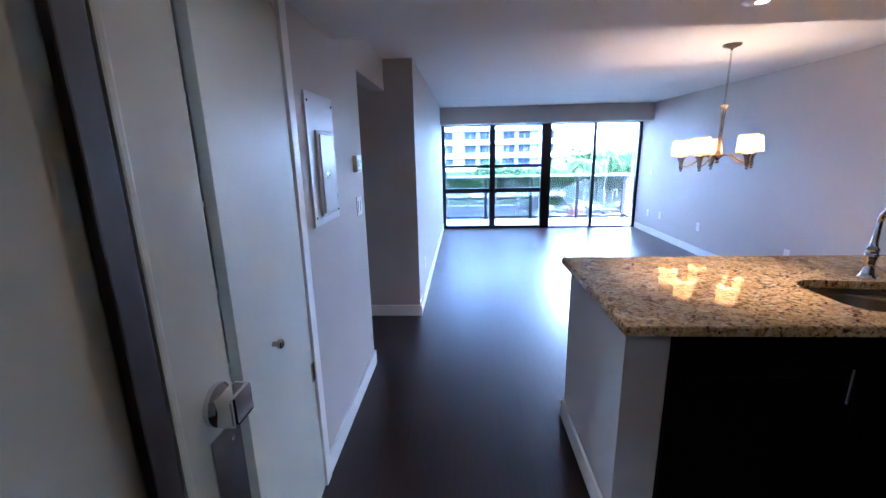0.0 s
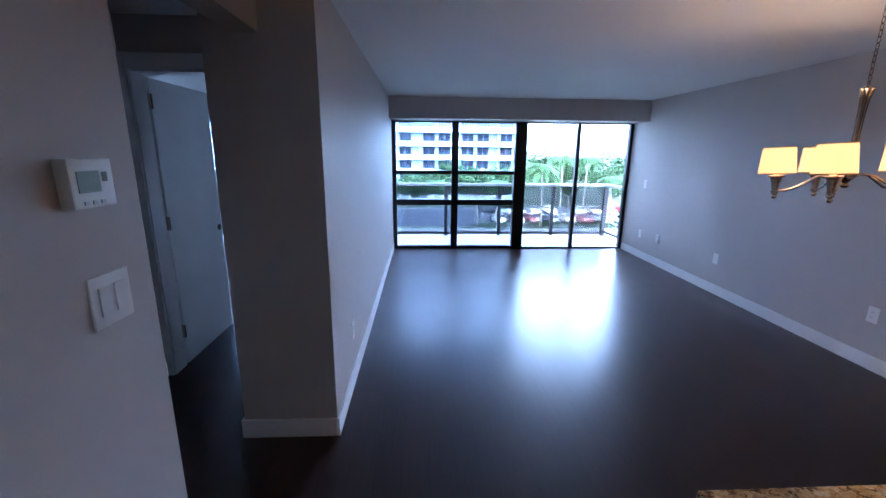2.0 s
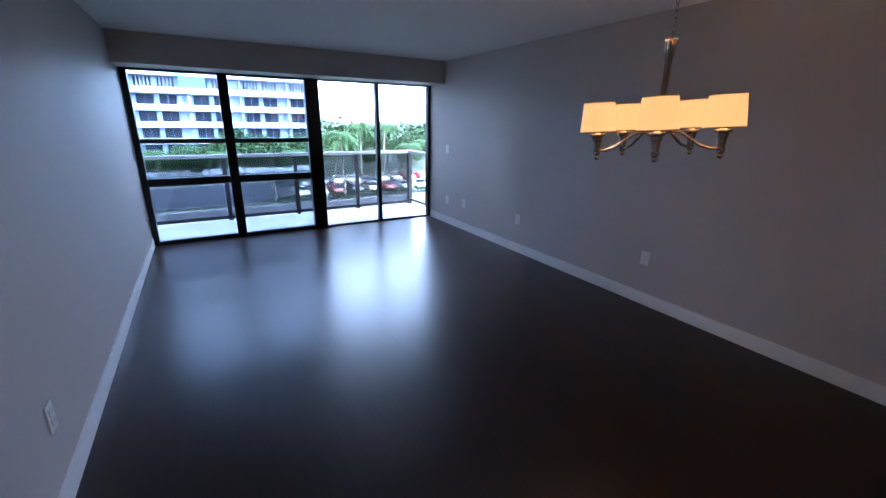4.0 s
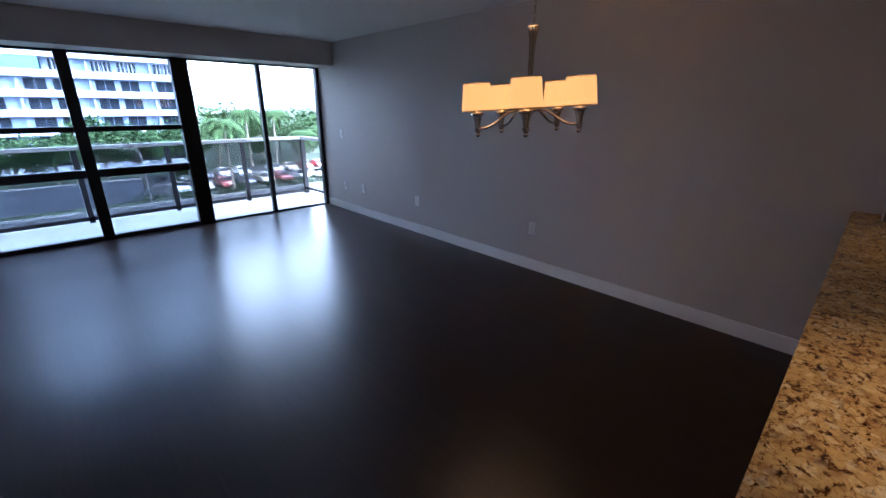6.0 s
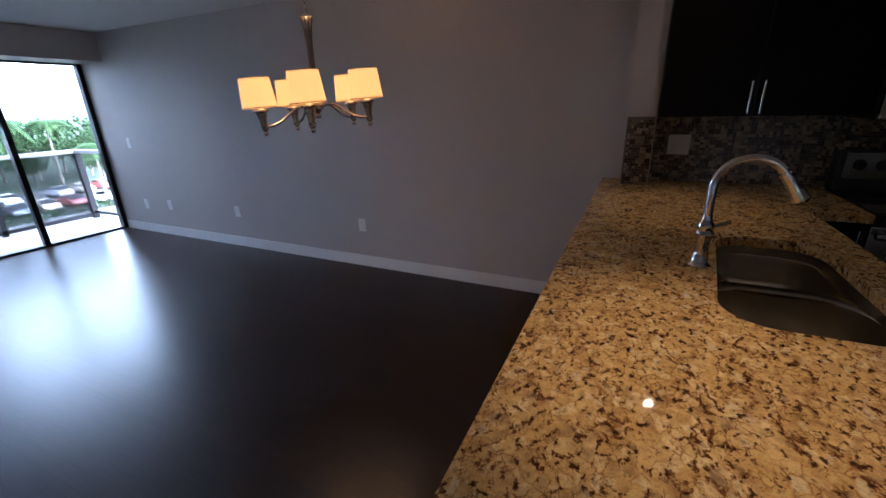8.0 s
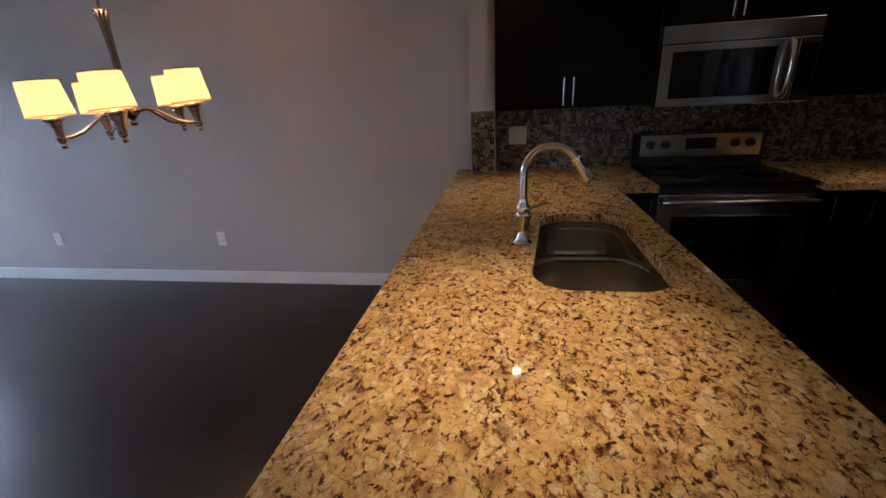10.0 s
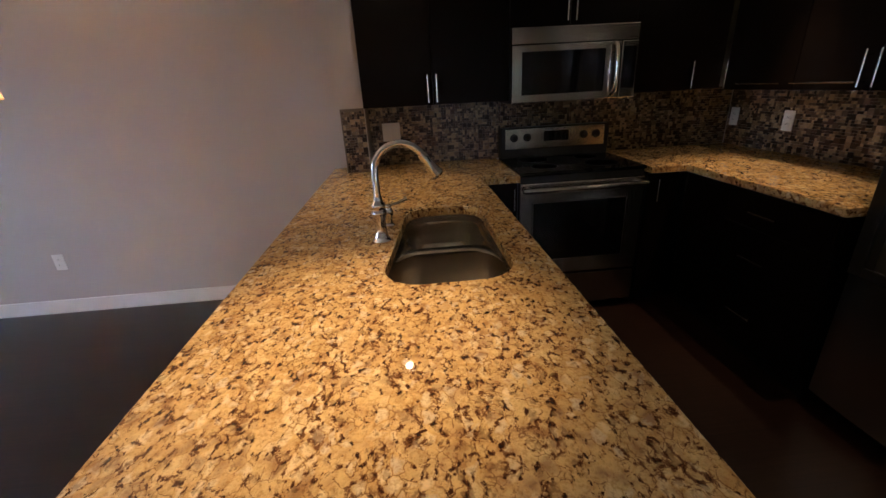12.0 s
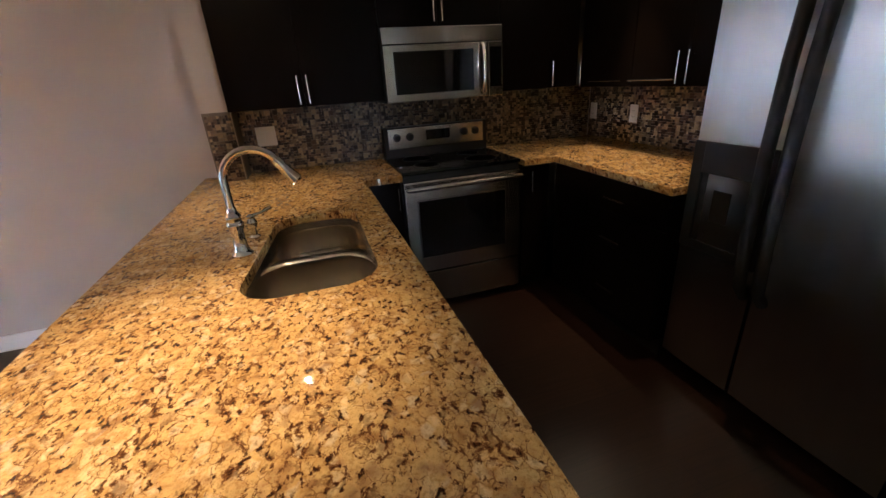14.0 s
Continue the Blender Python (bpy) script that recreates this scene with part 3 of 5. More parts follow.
def cabinet(label, x0, x1, y0, y1, z0, z1, face, doors, kick=0.0, group=""):
    """A cabinet unit. face: '-x' or '+y'; doors: rows (from, to, z0, z1, handle position along, handle z, handle axis, length)."""
    c = thing("cabinet", label, "cabinet", group)
    part("body", box(x0 + (0.02 if face == "-x" else 0), x1, y0, y1 - (0.02 if face == "+y" else 0) + (0.02 if face == "-y" else 0), z0 + kick, z1), ESPRESSO, c)
    if kick:
        part("plinth", box(x0 + (0.08 if face == "-x" else 0.002), x1 - 0.002, y0 + 0.002, y1 - (0.08 if face == "+y" else 0.002), 0, kick), KICK, c)
    for a, b2, za, zb, hp, hz, hax, hl in doors:
        if face == "-x":
            d = part("door", box(x0, x0 + 0.019, a + 0.002, b2 - 0.002, za + 0.002, zb - 0.002, 0.002), ESPRESSO, c)
            if hl:
                handle(d, x0, hp, hz, hl, hax, (-1, 0, 0))
        else:
            d = part("door", box(a + 0.002, b2 - 0.002, y1 - 0.019, y1, za + 0.002, zb - 0.002, 0.002), ESPRESSO, c)
            if hl:
                handle(d, hp, y1, hz, hl, hax, (0, 1, 0))
    return c


UG, BG = "upper kitchen cabinets", "lower kitchen cabinets"
XU = 4.05
cabinet("espresso wood wall cabinet with two doors", XU, XB - 0.002, 4.412, 5.28, 1.31, SOF, "-x",
        [(4.412, 4.866, 1.31, SOF, 4.842, 1.40, "z", 0.15), (4.866, 5.28, 1.31, SOF, 4.893, 1.40, "z", 0.15)], group=UG)
cabinet("espresso wood cabinet above the microwave", XU, XB - 0.002, 3.662, 4.41, 1.692, SOF, "-x",
        [(3.662, 4.06, 1.692, SOF, 4.036, 1.79, "z", 0.15), (4.06, 4.41, 1.692, SOF, 4.085, 1.79, "z", 0.15)], group=UG)
cabinet("espresso wood corner wall cabinet with one door", XU, XB - 0.002, 3.09, 3.66, 1.31, SOF, "-x",
        [(3.09, 3.66, 1.31, SOF, 3.295, 1.395, "z", 0.15)], group=UG)
YU = 3.07
cabinet("espresso wood wall cabinet on the side wall", 3.56, XU - 0.01, YS + 0.002, YU, 1.30, SOF, "+y",
        [(3.56, 4.04, 1.30, SOF, 4.0, 1.39, "z", 0.15)], group=UG)
c = cabinet("espresso wood wall cabinet beside the fridge", 2.83, 3.558, YS + 0.002, YU, 1.30, SOF, "+y",
            [(3.18, 3.558, 1.30, SOF, 3.215, 1.39, "z", 0.15), (2.83, 3.18, 1.30, SOF, 3.155, 1.39, "z", 0.15)], group=UG)
handle(c, 3.76, YU, 1.335, 0.30, "x", (0, 1, 0), 0.004)
handle(c, 3.39, YU, 1.335, 0.32, "x", (0, 1, 0), 0.004)
cabinet("espresso wood cabinet above the fridge", 1.92, 2.828, YS + 0.002, 3.30, 1.80, SOF, "+y",
        [(1.92, 2.37, 1.80, SOF, 2.34, 1.88, "z", 0.1), (2.37, 2.828, 1.80, SOF, 2.40, 1.88, "z", 0.1)], group=UG)
# lower units
cabinet("espresso wood corner base cabinet", 3.75, XB - 0.002, 3.462, 3.655, 0, CB, "-x",
        [(3.462, 3.655, 0.11, CB - 0.01, 3.60, 0.78, "z", 0.13)], kick=0.11, group=BG)
cabinet("espresso wood base cabinet with one door", 3.40, 3.74, YS + 0.002, 3.425, 0, CB, "+y",
        [(3.40, 3.73, 0.11, CB - 0.01, 3.69, 0.78, "z", 0.13)], kick=0.11, group=BG)
cabinet("espresso wood base cabinet with three drawers", 2.83, 3.398, YS + 0.002, 3.425, 0, CB, "+y",
        [(2.83, 3.398, 0.70, CB - 0.01, 3.15, 0.78, "x", 0.15), (2.83, 3.398, 0.42, 0.70, 3.15, 0.56, "x", 0.15), (2.83, 3.398, 0.11, 0.42, 3.15, 0.27, "x", 0.15)], kick=0.11, group=BG)
cabinet("espresso wood base cabinet between sink run and range", 3.77, XB - 0.002, 4.425, 4.66, 0, CB, "-x",
        [(4.425, 4.66, 0.11, CB - 0.01, 4.45, 0.78, "z", 0.13)], kick=0.11, group=BG)


def island_unit(label, x0, x1, doors, hollow=None):
    c = thing("cabinet", label, "cabinet", BG)
    if hollow:
        part("back_panel", box(x0, x1, 5.28, 5.30, 0.11, CB), ESPRESSO, c)
        part("side_panel", box(x0, x0 + 0.018, 4.69, 5.28, 0.11, CB), ESPRESSO, c)
        part("side_panel", box(x1 - 0.018, x1, 4.69, 5.28, 0.11, CB), ESPRESSO, c)
        part("bottom_panel", box(x0 + 0.018, x1 - 0.018, 4.69, 5.28, 0.11, 0.13), ESPRESSO, c)
    else:
        part("body", box(x0, x1, 4.69, 5.30, 0.11, CB), ESPRESSO, c)
    part("plinth", box(x0 + 0.002, x1 - 0.002, 4.75, 5.29, 0, 0.11), KICK, c)
    for a, b2, hx in doors:
        d = part("door", bx(box(a + 0.002, b2 - 0.002, 4.672, 4.69, 0.11, CB - 0.10, 0.002), a + 0.06, b2 - 0.06, 4.668, 4.672, 0.18, CB - 0.17, 0.002), ESPRESSO, c)
        handle(d, hx, 4.672, 0.70, 0.13, "z", (0, -1, 0))
    part("top_rail", box(x0, x1, 4.672, 4.69, CB - 0.095, CB - 0.005, 0.002), ESPRESSO, c)
    return c


island_unit("espresso wood dishwasher-width unit in the peninsula", 1.80, 2.42, [(1.80, 2.42, 2.38)])
island_unit("espresso wood sink base with two doors", 2.422, 3.26, [(2.422, 2.84, 2.80), (2.84, 3.26, 2.88)], hollow=True)
island_unit("espresso wood peninsula base cabinet", 3.262, 3.76, [(3.262, 3.72, 3.31)])
hw = bmesh.new()
bx(hw, 1.64, 1.795, 4.685, 5.43, 0, CB)
bx(hw, 1.795, XR, 5.31, 5.43, 0, CB)
structure("wall_peninsula", hw, WALL, "greige half wall under the granite peninsula", "wall")
skirting("baseboard_peninsula", 1.64, 4.671, 1.64, 5.444, -1, 0)
skirting("baseboard_peninsula_back", 1.64, 5.43, XR - 0.014, 5.43, 0, 1)
skirting("baseboard_peninsula_post", 1.64, 4.685, 1.795, 4.685, 0, -1)
structure("wall_column", box(4.18, XR, 5.285, 5.44, CT, SOF), WALL, "greige column at the end of the counter", "wall")

ct = thing("countertop", "polished brown and cream granite worktop with an undermount sink cut-out", "countertop")
BIG, SMALL = rounded(2.485, 2.85, 4.75, 5.13, 0.12, 8), rounded(2.88, 3.215, 4.77, 5.066, 0.09, 8)
# the rim follows both bowls: wider at the large one
hole = []
for x, y in rounded(2.485, 3.215, 4.752, 5.13, 0.11, 10):
    if y > 4.95 and x > 2.815:
        y -= 0.06 * min(1, (x - 2.815) / 0.06)
    hole.append((x, y))
top = outline([(1.622, 4.639), (3.72, 4.639), (3.72, 4.425), (XR - 0.001, 4.425), (XR - 0.001, 5.284), (4.178, 5.284), (4.178, 5.442), (XR - 0.001, 5.442), (XR - 0.001, 5.549), (1.622, 5.549)], CB, CT, [hole])
part("slab", top, GRANITE, ct)
part("edge_strip", bx(bx(bx(box(1.622, 3.72, 4.635, 4.639, CB, CT - 0.003), 1.618, 1.622, 4.639, 5.549, CB, CT - 0.003), 1.622, XR - 0.002, 5.549, 5.553, CB, CT - 0.003), 3.716, 3.72, 4.425, 4.635, CB, CT - 0.003), GRANITE, ct)
ct2 = thing("countertop", "polished brown and cream granite corner worktop", "countertop")
part("slab", outline([(2.80, YS + 0.001), (XR - 0.001, YS + 0.001), (XR - 0.001, 3.657), (3.72, 3.657), (3.72, 3.445), (2.80, 3.445)], CB, CT), GRANITE, ct2)
part("edge_strip", bx(box(2.80, 3.716, 3.445, 3.449, CB, CT - 0.003), 3.716, 3.72, 3.449, 3.657, CB, CT - 0.003), GRANITE, ct2)

# sink
def bowl(loop, depth, parent):
    bm = bmesh.new()
    cx, cy = sum(p[0] for p in loop) / len(loop), sum(p[1] for p in loop) / len(loop)
    rings = []
    for k, z in ((1.0, CB - 0.0305), (0.985, CB - 0.045), (0.965, CB - depth + 0.05), (0.93, CB - depth + 0.02), (0.84, CB - depth + 0.004), (0.5, CB - depth), (0.14, CB - depth - 0.004)):
        rings.append([bm.verts.new((cx + (x - cx) * k, cy + (y - cy) * k, z)) for x, y in loop])
    for a, b2 in zip(rings, rings[1:]):
        for i in range(len(loop)):
            bm.faces.new((a[i], a[(i + 1) % len(loop)], b2[(i + 1) % len(loop)], b2[i]))
    bm.faces.new(rings[-1])
    o = part("bowl", bm, SINKM, parent, smooth=True)
    part("drain", lathe(bmesh.new(), [(0.045, 0.0), (0.045, 0.004), (0.035, 0.005), (0.03, 0.001), (0.0, 0.001)], 20, (cx, cy, CB - depth - 0.002)), CHROME, o, smooth=True)


sk = thing("sink", "double bowl undermount stainless steel kitchen sink", "sink")
part("collar", outline([(2.44, 4.70), (3.26, 4.70), (3.26, 5.17), (2.44, 5.17)], CB - 0.026, CB - 0.001, [[(2.85 + (x - 2.85) * 1.004, 4.93 + (y - 4.93) * 1.004) for x, y in hole]]), SINKM, sk)


def flange(loop, z):
    bm = bmesh.new()
    cx, cy = sum(p[0] for p in loop) / len(loop), sum(p[1] for p in loop) / len(loop)
    rings = [[bm.verts.new((cx + (x - cx) * k, cy + (y - cy) * k, h)) for x, y in loop] for k, h in ((1.0, z), (1.02, z + 0.003), (1.3, z + 0.003))]
    for a, b2 in zip(rings, rings[1:]):
        for i in range(len(loop)):
            bm.faces.new((a[i], a[(i + 1) % len(loop)], b2[(i + 1) % len(loop)], b2[i]))
    return part("rim", bm, SINKM, sk, smooth=True)


flange(BIG, CB - 0.0300)
flange(SMALL, CB - 0.0312)
bowl(BIG, 0.20, sk)
bowl(SMALL, 0.16, sk)
# tap
fc = thing("faucet", "chrome gooseneck kitchen tap with a pull-down spray head", "faucet", at=(2.848, 5.15, CT))
part("base", lathe(bmesh.new(), [(0.033, 0.0), (0.033, 0.006), (0.026, 0.014), (0.022, 0.03), (0.019, 0.06), (0.020, 0.085), (0.026, 0.10), (0.026, 0.108), (0.021, 0.116), (0.024, 0.128), (0.022, 0.136), (0.015, 0.145), (0.014, 0.16)], 24), CHROME, fc, smooth=True)
R = 0.087
neck = [(0, 0, 0.15), (0, 0, 0.19), (0, 0, 0.22)]
neck += [(0, -R + R * math.cos(math.pi * 0.84 * i / 14), 0.242 + R * math.sin(math.pi * 0.84 * i / 14)) for i in range(15)]
part("neck", tube(bmesh.new(), neck, 0.0125, 14), CHROME, fc, smooth=True)
e0, e1 = Vector(neck[-1]), Vector(neck[-1]) - Vector(neck[-2])
e1.normalize()
part("spray_head", tube(bmesh.new(), [e0 + e1 * s for s in (-0.01, 0.005, 0.02, 0.05, 0.075, 0.082)], [0.015, 0.017, 0.015, 0.019, 0.023, 0.018], 16), CHROME, fc, smooth=True)
hd = part("valve", lathe(bmesh.new(), [(0.020, 0.0), (0.020, 0.005), (0.012, 0.012), (0.010, 0.035), (0.017, 0.045), (0.019, 0.06), (0.013, 0.072), (0.015, 0.082), (0.0, 0.09)], 18, (0.165, -0.022, 0)), CHROME, fc, "chrome side valve with a lever", smooth=True)
part("lever", tube(bmesh.new(), [(0.165, -0.022, 0.08), (0.17, -0.06, 0.088), (0.173, -0.085, 0.098), (0.174, -0.095, 0.101)], [0.006, 0.005, 0.006, 0.008], 10), CHROME, hd, smooth=True)

# range
rg = thing("range", "freestanding stainless steel electric range with a black glass top", "range")
Y0, Y1, XF = 3.665, 4.418, 3.75
part("body", box(XF + 0.03, XR - 0.03, Y0, Y1, 0.06, 0.905), BLKPLASTIC, rg)
part("cooktop", box(XF + 0.005, XR - 0.05, Y0, Y1, 0.905, 0.925, 0.005), BLKGLASS, rg, "black glass cooktop")
for x, y, r in ((3.93, 3.86, 0.10), (3.93, 4.22, 0.08), (4.17, 3.86, 0.075), (4.17, 4.22, 0.095)):
    part("burner_ring", lathe(bmesh.new(), [(r - 0.004, 0.0), (r - 0.004, 0.0006), (r, 0.0006), (r, 0.0)], 32, (x, y, 0.9252)), RINGGREY, rg)
od = part("oven_door", box(XF, XF + 0.03, Y0 + 0.004, Y1 - 0.004, 0.285, 0.865, 0.006), STEEL_H, rg, "brushed steel oven door")
part("oven_window", box(XF - 0.003, XF, 3.775, 4.335, 0.385, 0.745, 0.001), BLKGLASS, od, "black oven glass")
part("window_frame", bx(bx(bx(box(XF - 0.006, XF, 3.765, 3.775, 0.38, 0.75, 0.002), XF - 0.006, XF, 4.335, 4.342, 0.38, 0.75, 0.002), XF - 0.006, XF, 3.775, 4.335, 0.376, 0.385, 0.002), XF - 0.006, XF, 3.775, 4.335, 0.745, 0.752, 0.002), STEEL_H, od)
hb = bmesh.new()
tube(hb, [(XF - 0.045, Y0 + 0.01 + 0.733 * s, 0.832) for s in (0, 0.03, 0.5, 0.97, 1)], [0.012, 0.016, 0.016, 0.016, 0.012], 14)
for y in (Y0 + 0.05, Y1 - 0.05):
    tube(hb, [(XF - 0.045, y, 0.832), (XF + 0.002, y, 0.832)], 0.011, 10)
part("oven_handle", hb, STEEL_H, od, "brushed steel oven handle", smooth=True)
part("drawer", box(XF + 0.004, XF + 0.03, Y0 + 0.004, Y1 - 0.004, 0.06, 0.275, 0.006), STEEL_H, rg, "brushed steel storage drawer")
for x in (XF + 0.08, XR - 0.1):
    for y in (Y0 + 0.05, Y1 - 0.05):
        part("foot", lathe(bmesh.new(), [(0.018, 0.0), (0.018, 0.06)], 10, (x, y, 0)), BLKPLASTIC, rg)
bg = part("backguard", box(4.265, XR - 0.03, Y0 + 0.005, Y1 - 0.005, 0.925, 1.125, 0.006), BLKPLASTIC, rg, "black backguard")
part("control_panel", box(4.258, 4.265, 3.70, 4.385, 0.985, 1.118, 0.003), STEEL_H, bg, "steel control panel")
part("display", box(4.255, 4.258, 3.95, 4.12, 1.03, 1.095, 0.001), BLKGLASS, bg, "black clock display")
for y in (4.325, 4.235, 3.845, 3.76):
    part("knob", lathe(bmesh.new(), [(0.026, 0.0), (0.026, 0.004), (0.020, 0.006), (0.018, 0.024), (0.0, 0.026)], 18, (4.258, y, 1.06), Euler((0, radians(-90), 0)).to_matrix()), BLKPLASTIC, bg, smooth=True)

# microwave
mw = thing("microwave", "stainless steel over-the-range microwave under the cabinet", "microwave")
XM = 4.0
part("body", box(XM + 0.03, XR - 0.004, 3.664, 4.408, 1.29, 1.69, 0.004), BLKPLASTIC, mw)
part("vent_panel", box(XM + 0.005, XM + 0.03, 3.664, 4.408, 1.605, 1.69, 0.004), STEEL_H, mw, "brushed steel vent strip")
md = part("door", box(XM, XM + 0.03, 3.765, 4.408, 1.292, 1.600, 0.005), STEEL_H, mw, "brushed steel microwave door")
part("window", box(XM - 0.002, XM, 3.86, 4.35, 1.335, 1.565, 0.001), BLKGLASS, md, "black microwave glass")
part("handle", tube(bmesh.new(), [(XM, 3.805, 1.318), (XM - 0.028, 3.802, 1.335), (XM - 0.04, 3.80, 1.40), (XM - 0.045, 3.80, 1.455), (XM - 0.04, 3.80, 1.51), (XM - 0.028, 3.802, 1.575), (XM, 3.805, 1.592)], 0.015, 12), STEEL, md, "curved steel handle", smooth=True)
part("control_panel", box(XM, XM + 0.03, 3.664, 3.762, 1.292, 1.600, 0.004), STEEL_H, mw)
part("keypad", box(XM - 0.0015, XM, 3.676, 3.752, 1.345, 1.57), BLKGLASS, mw, "black keypad")

# fridge
fg = thing("fridge", "side-by-side stainless steel fridge with an ice dispenser", "fridge")
YF = 3.37
part("body", box(1.925, 2.795, YS + 0.02, YF - 0.07, 0.03, 1.76, 0.004), BLKPLASTIC, fg)
for x in (1.98, 2.74):
    part("foot", lathe(bmesh.new(), [(0.02, 0.0), (0.02, 0.03)], 10, (x, 3.2, 0)), BLKPLASTIC, fg)


def fridge_door(x0, x1):
    bm = bmesh.new()
    n = 12
    rows = []
    for z in (0.09, 1.755):
        front = [bm.verts.new((x0 + (x1 - x0) * i / n, YF - 0.007 + 0.007 * (1 - (2 * i / n - 1) ** 2), z)) for i in range(n + 1)]
        rows.append((front, bm.verts.new((x0, YF - 0.065, z)), bm.verts.new((x1, YF - 0.065, z))))
    (f0, a0, b0), (f1, a1, b1) = rows
    for i in range(n):
        bm.faces.new((f0[i], f0[i + 1], f1[i + 1], f1[i]))
    bm.faces.new((a0, f0[0], f1[0], a1))
    bm.faces.new((f0[-1], b0, b1, f1[-1]))
    bm.faces.new((b0, a0, a1, b1))
    bm.faces.new([a0, *f0, b0])
    bm.faces.new([b1, *reversed(f1), a1])
    return part("door", bm, FRIDGEST, fg, "brushed steel fridge door", smooth=True)


d1, d2 = fridge_door(2.452, 2.795), fridge_door(1.925, 2.438)
for d, x in ((d1, 2.47), (d2, 2.398)):
    part("handle", tube(bmesh.new(), [(x, YF - 0.005, 0.55), (x, YF + 0.035, 0.60), (x, YF + 0.052, 0.80), (x, YF + 0.058, 1.10), (x, YF + 0.052, 1.40), (x, YF + 0.035, 1.64), (x, YF - 0.005, 1.69)], 0.022, 14), BLKPLASTIC, d, "black bowed handle", smooth=True)
dp = bmesh.new()
for x0, x1, z0, z1 in ((2.454, 2.53, 0.66, 1.115), (2.745, 2.793, 0.66, 1.115), (2.53, 2.745, 0.99, 1.115), (2.53, 2.745, 0.66, 0.70)):
    bx(dp, x0, x1, YF - 0.03, YF + 0.008, z0, z1, 0.003)
bx(dp, 2.53, 2.745, YF - 0.03, YF - 0.002, 0.70, 0.99)
dp = part("dispenser", dp, BLKPLASTIC, d1, "black ice and water dispenser panel")
part("paddle", box(2.60, 2.675, YF - 0.002, YF + 0.005, 0.80, 0.93, 0.003), RINGGREY, dp, "dark grey dispenser paddle")

# plates on the tiles
plate("light_switch", "white double switch plate on the mosaic backsplash", "x", XR - 0.012, 5.14, 1.14, -1, 2, w=0.117)
plate("wall_outlet", "white outlet on the mosaic side wall", "y", 4.29, YS + 0.012, 1.11, 1, 1)
plate("wall_outlet", "white outlet on the mosaic side wall", "y", 3.86, YS + 0.012, 1.11, 1, 1)

# ---- chandelier ----
CX, CY = 3.12, 6.81
ch = thing("chandelier", "brushed nickel chandelier with five lit fabric shades", "chandelier", at=(CX, CY, 0))
part("canopy", lathe(bmesh.new(), [(0.065, TOP), (0.063, TOP - 0.012), (0.03, TOP - 0.026), (0.012, TOP - 0.03), (0.006, TOP - 0.045), (0.0, TOP - 0.045)], 28), NICKEL, ch, smooth=True)
chain = bmesh.new()
z = TOP - 0.045
i = 0
while z > 1.825:
    ax = (Vector((1, 0, 0)), Vector((0, 1, 0)))[i % 2]
    pts = [Vector((0, 0, z - 0.014)) + ax * 0.007 * math.cos(a) + Vector((0, 0, 0.017 * math.sin(a))) for a in (2 * math.pi * k / 10 for k in range(11))]
    tube(chain, pts, 0.0017, 5)
    z -= 0.026
    i += 1
part("chain", chain, NICKEL, ch)
col = lathe(bmesh.new(), [(0.0, 1.36), (0.012, 1.362), (0.017, 1.372), (0.010, 1.384), (0.019, 1.395), (0.030, 1.41), (0.030, 1.43), (0.018, 1.445), (0.014, 1.47), (0.0135, 1.62), (0.0145, 1.70), (0.018, 1.75), (0.026, 1.797), (0.029, 1.803), (0.027, 1.808), (0.006, 1.815), (0.004, 1.83)], 40)
for v in col.verts:
    # shallow flutes along the shaft
    if 1.46 < v.co.z < 1.80:
        k = 0.86 + 0.14 * math.cos(8 * math.atan2(v.co.y, v.co.x))
        v.co.x, v.co.y = v.co.x * k, v.co.y * k
part("column", col, NICKEL, ch, "fluted flaring column", smooth=True)
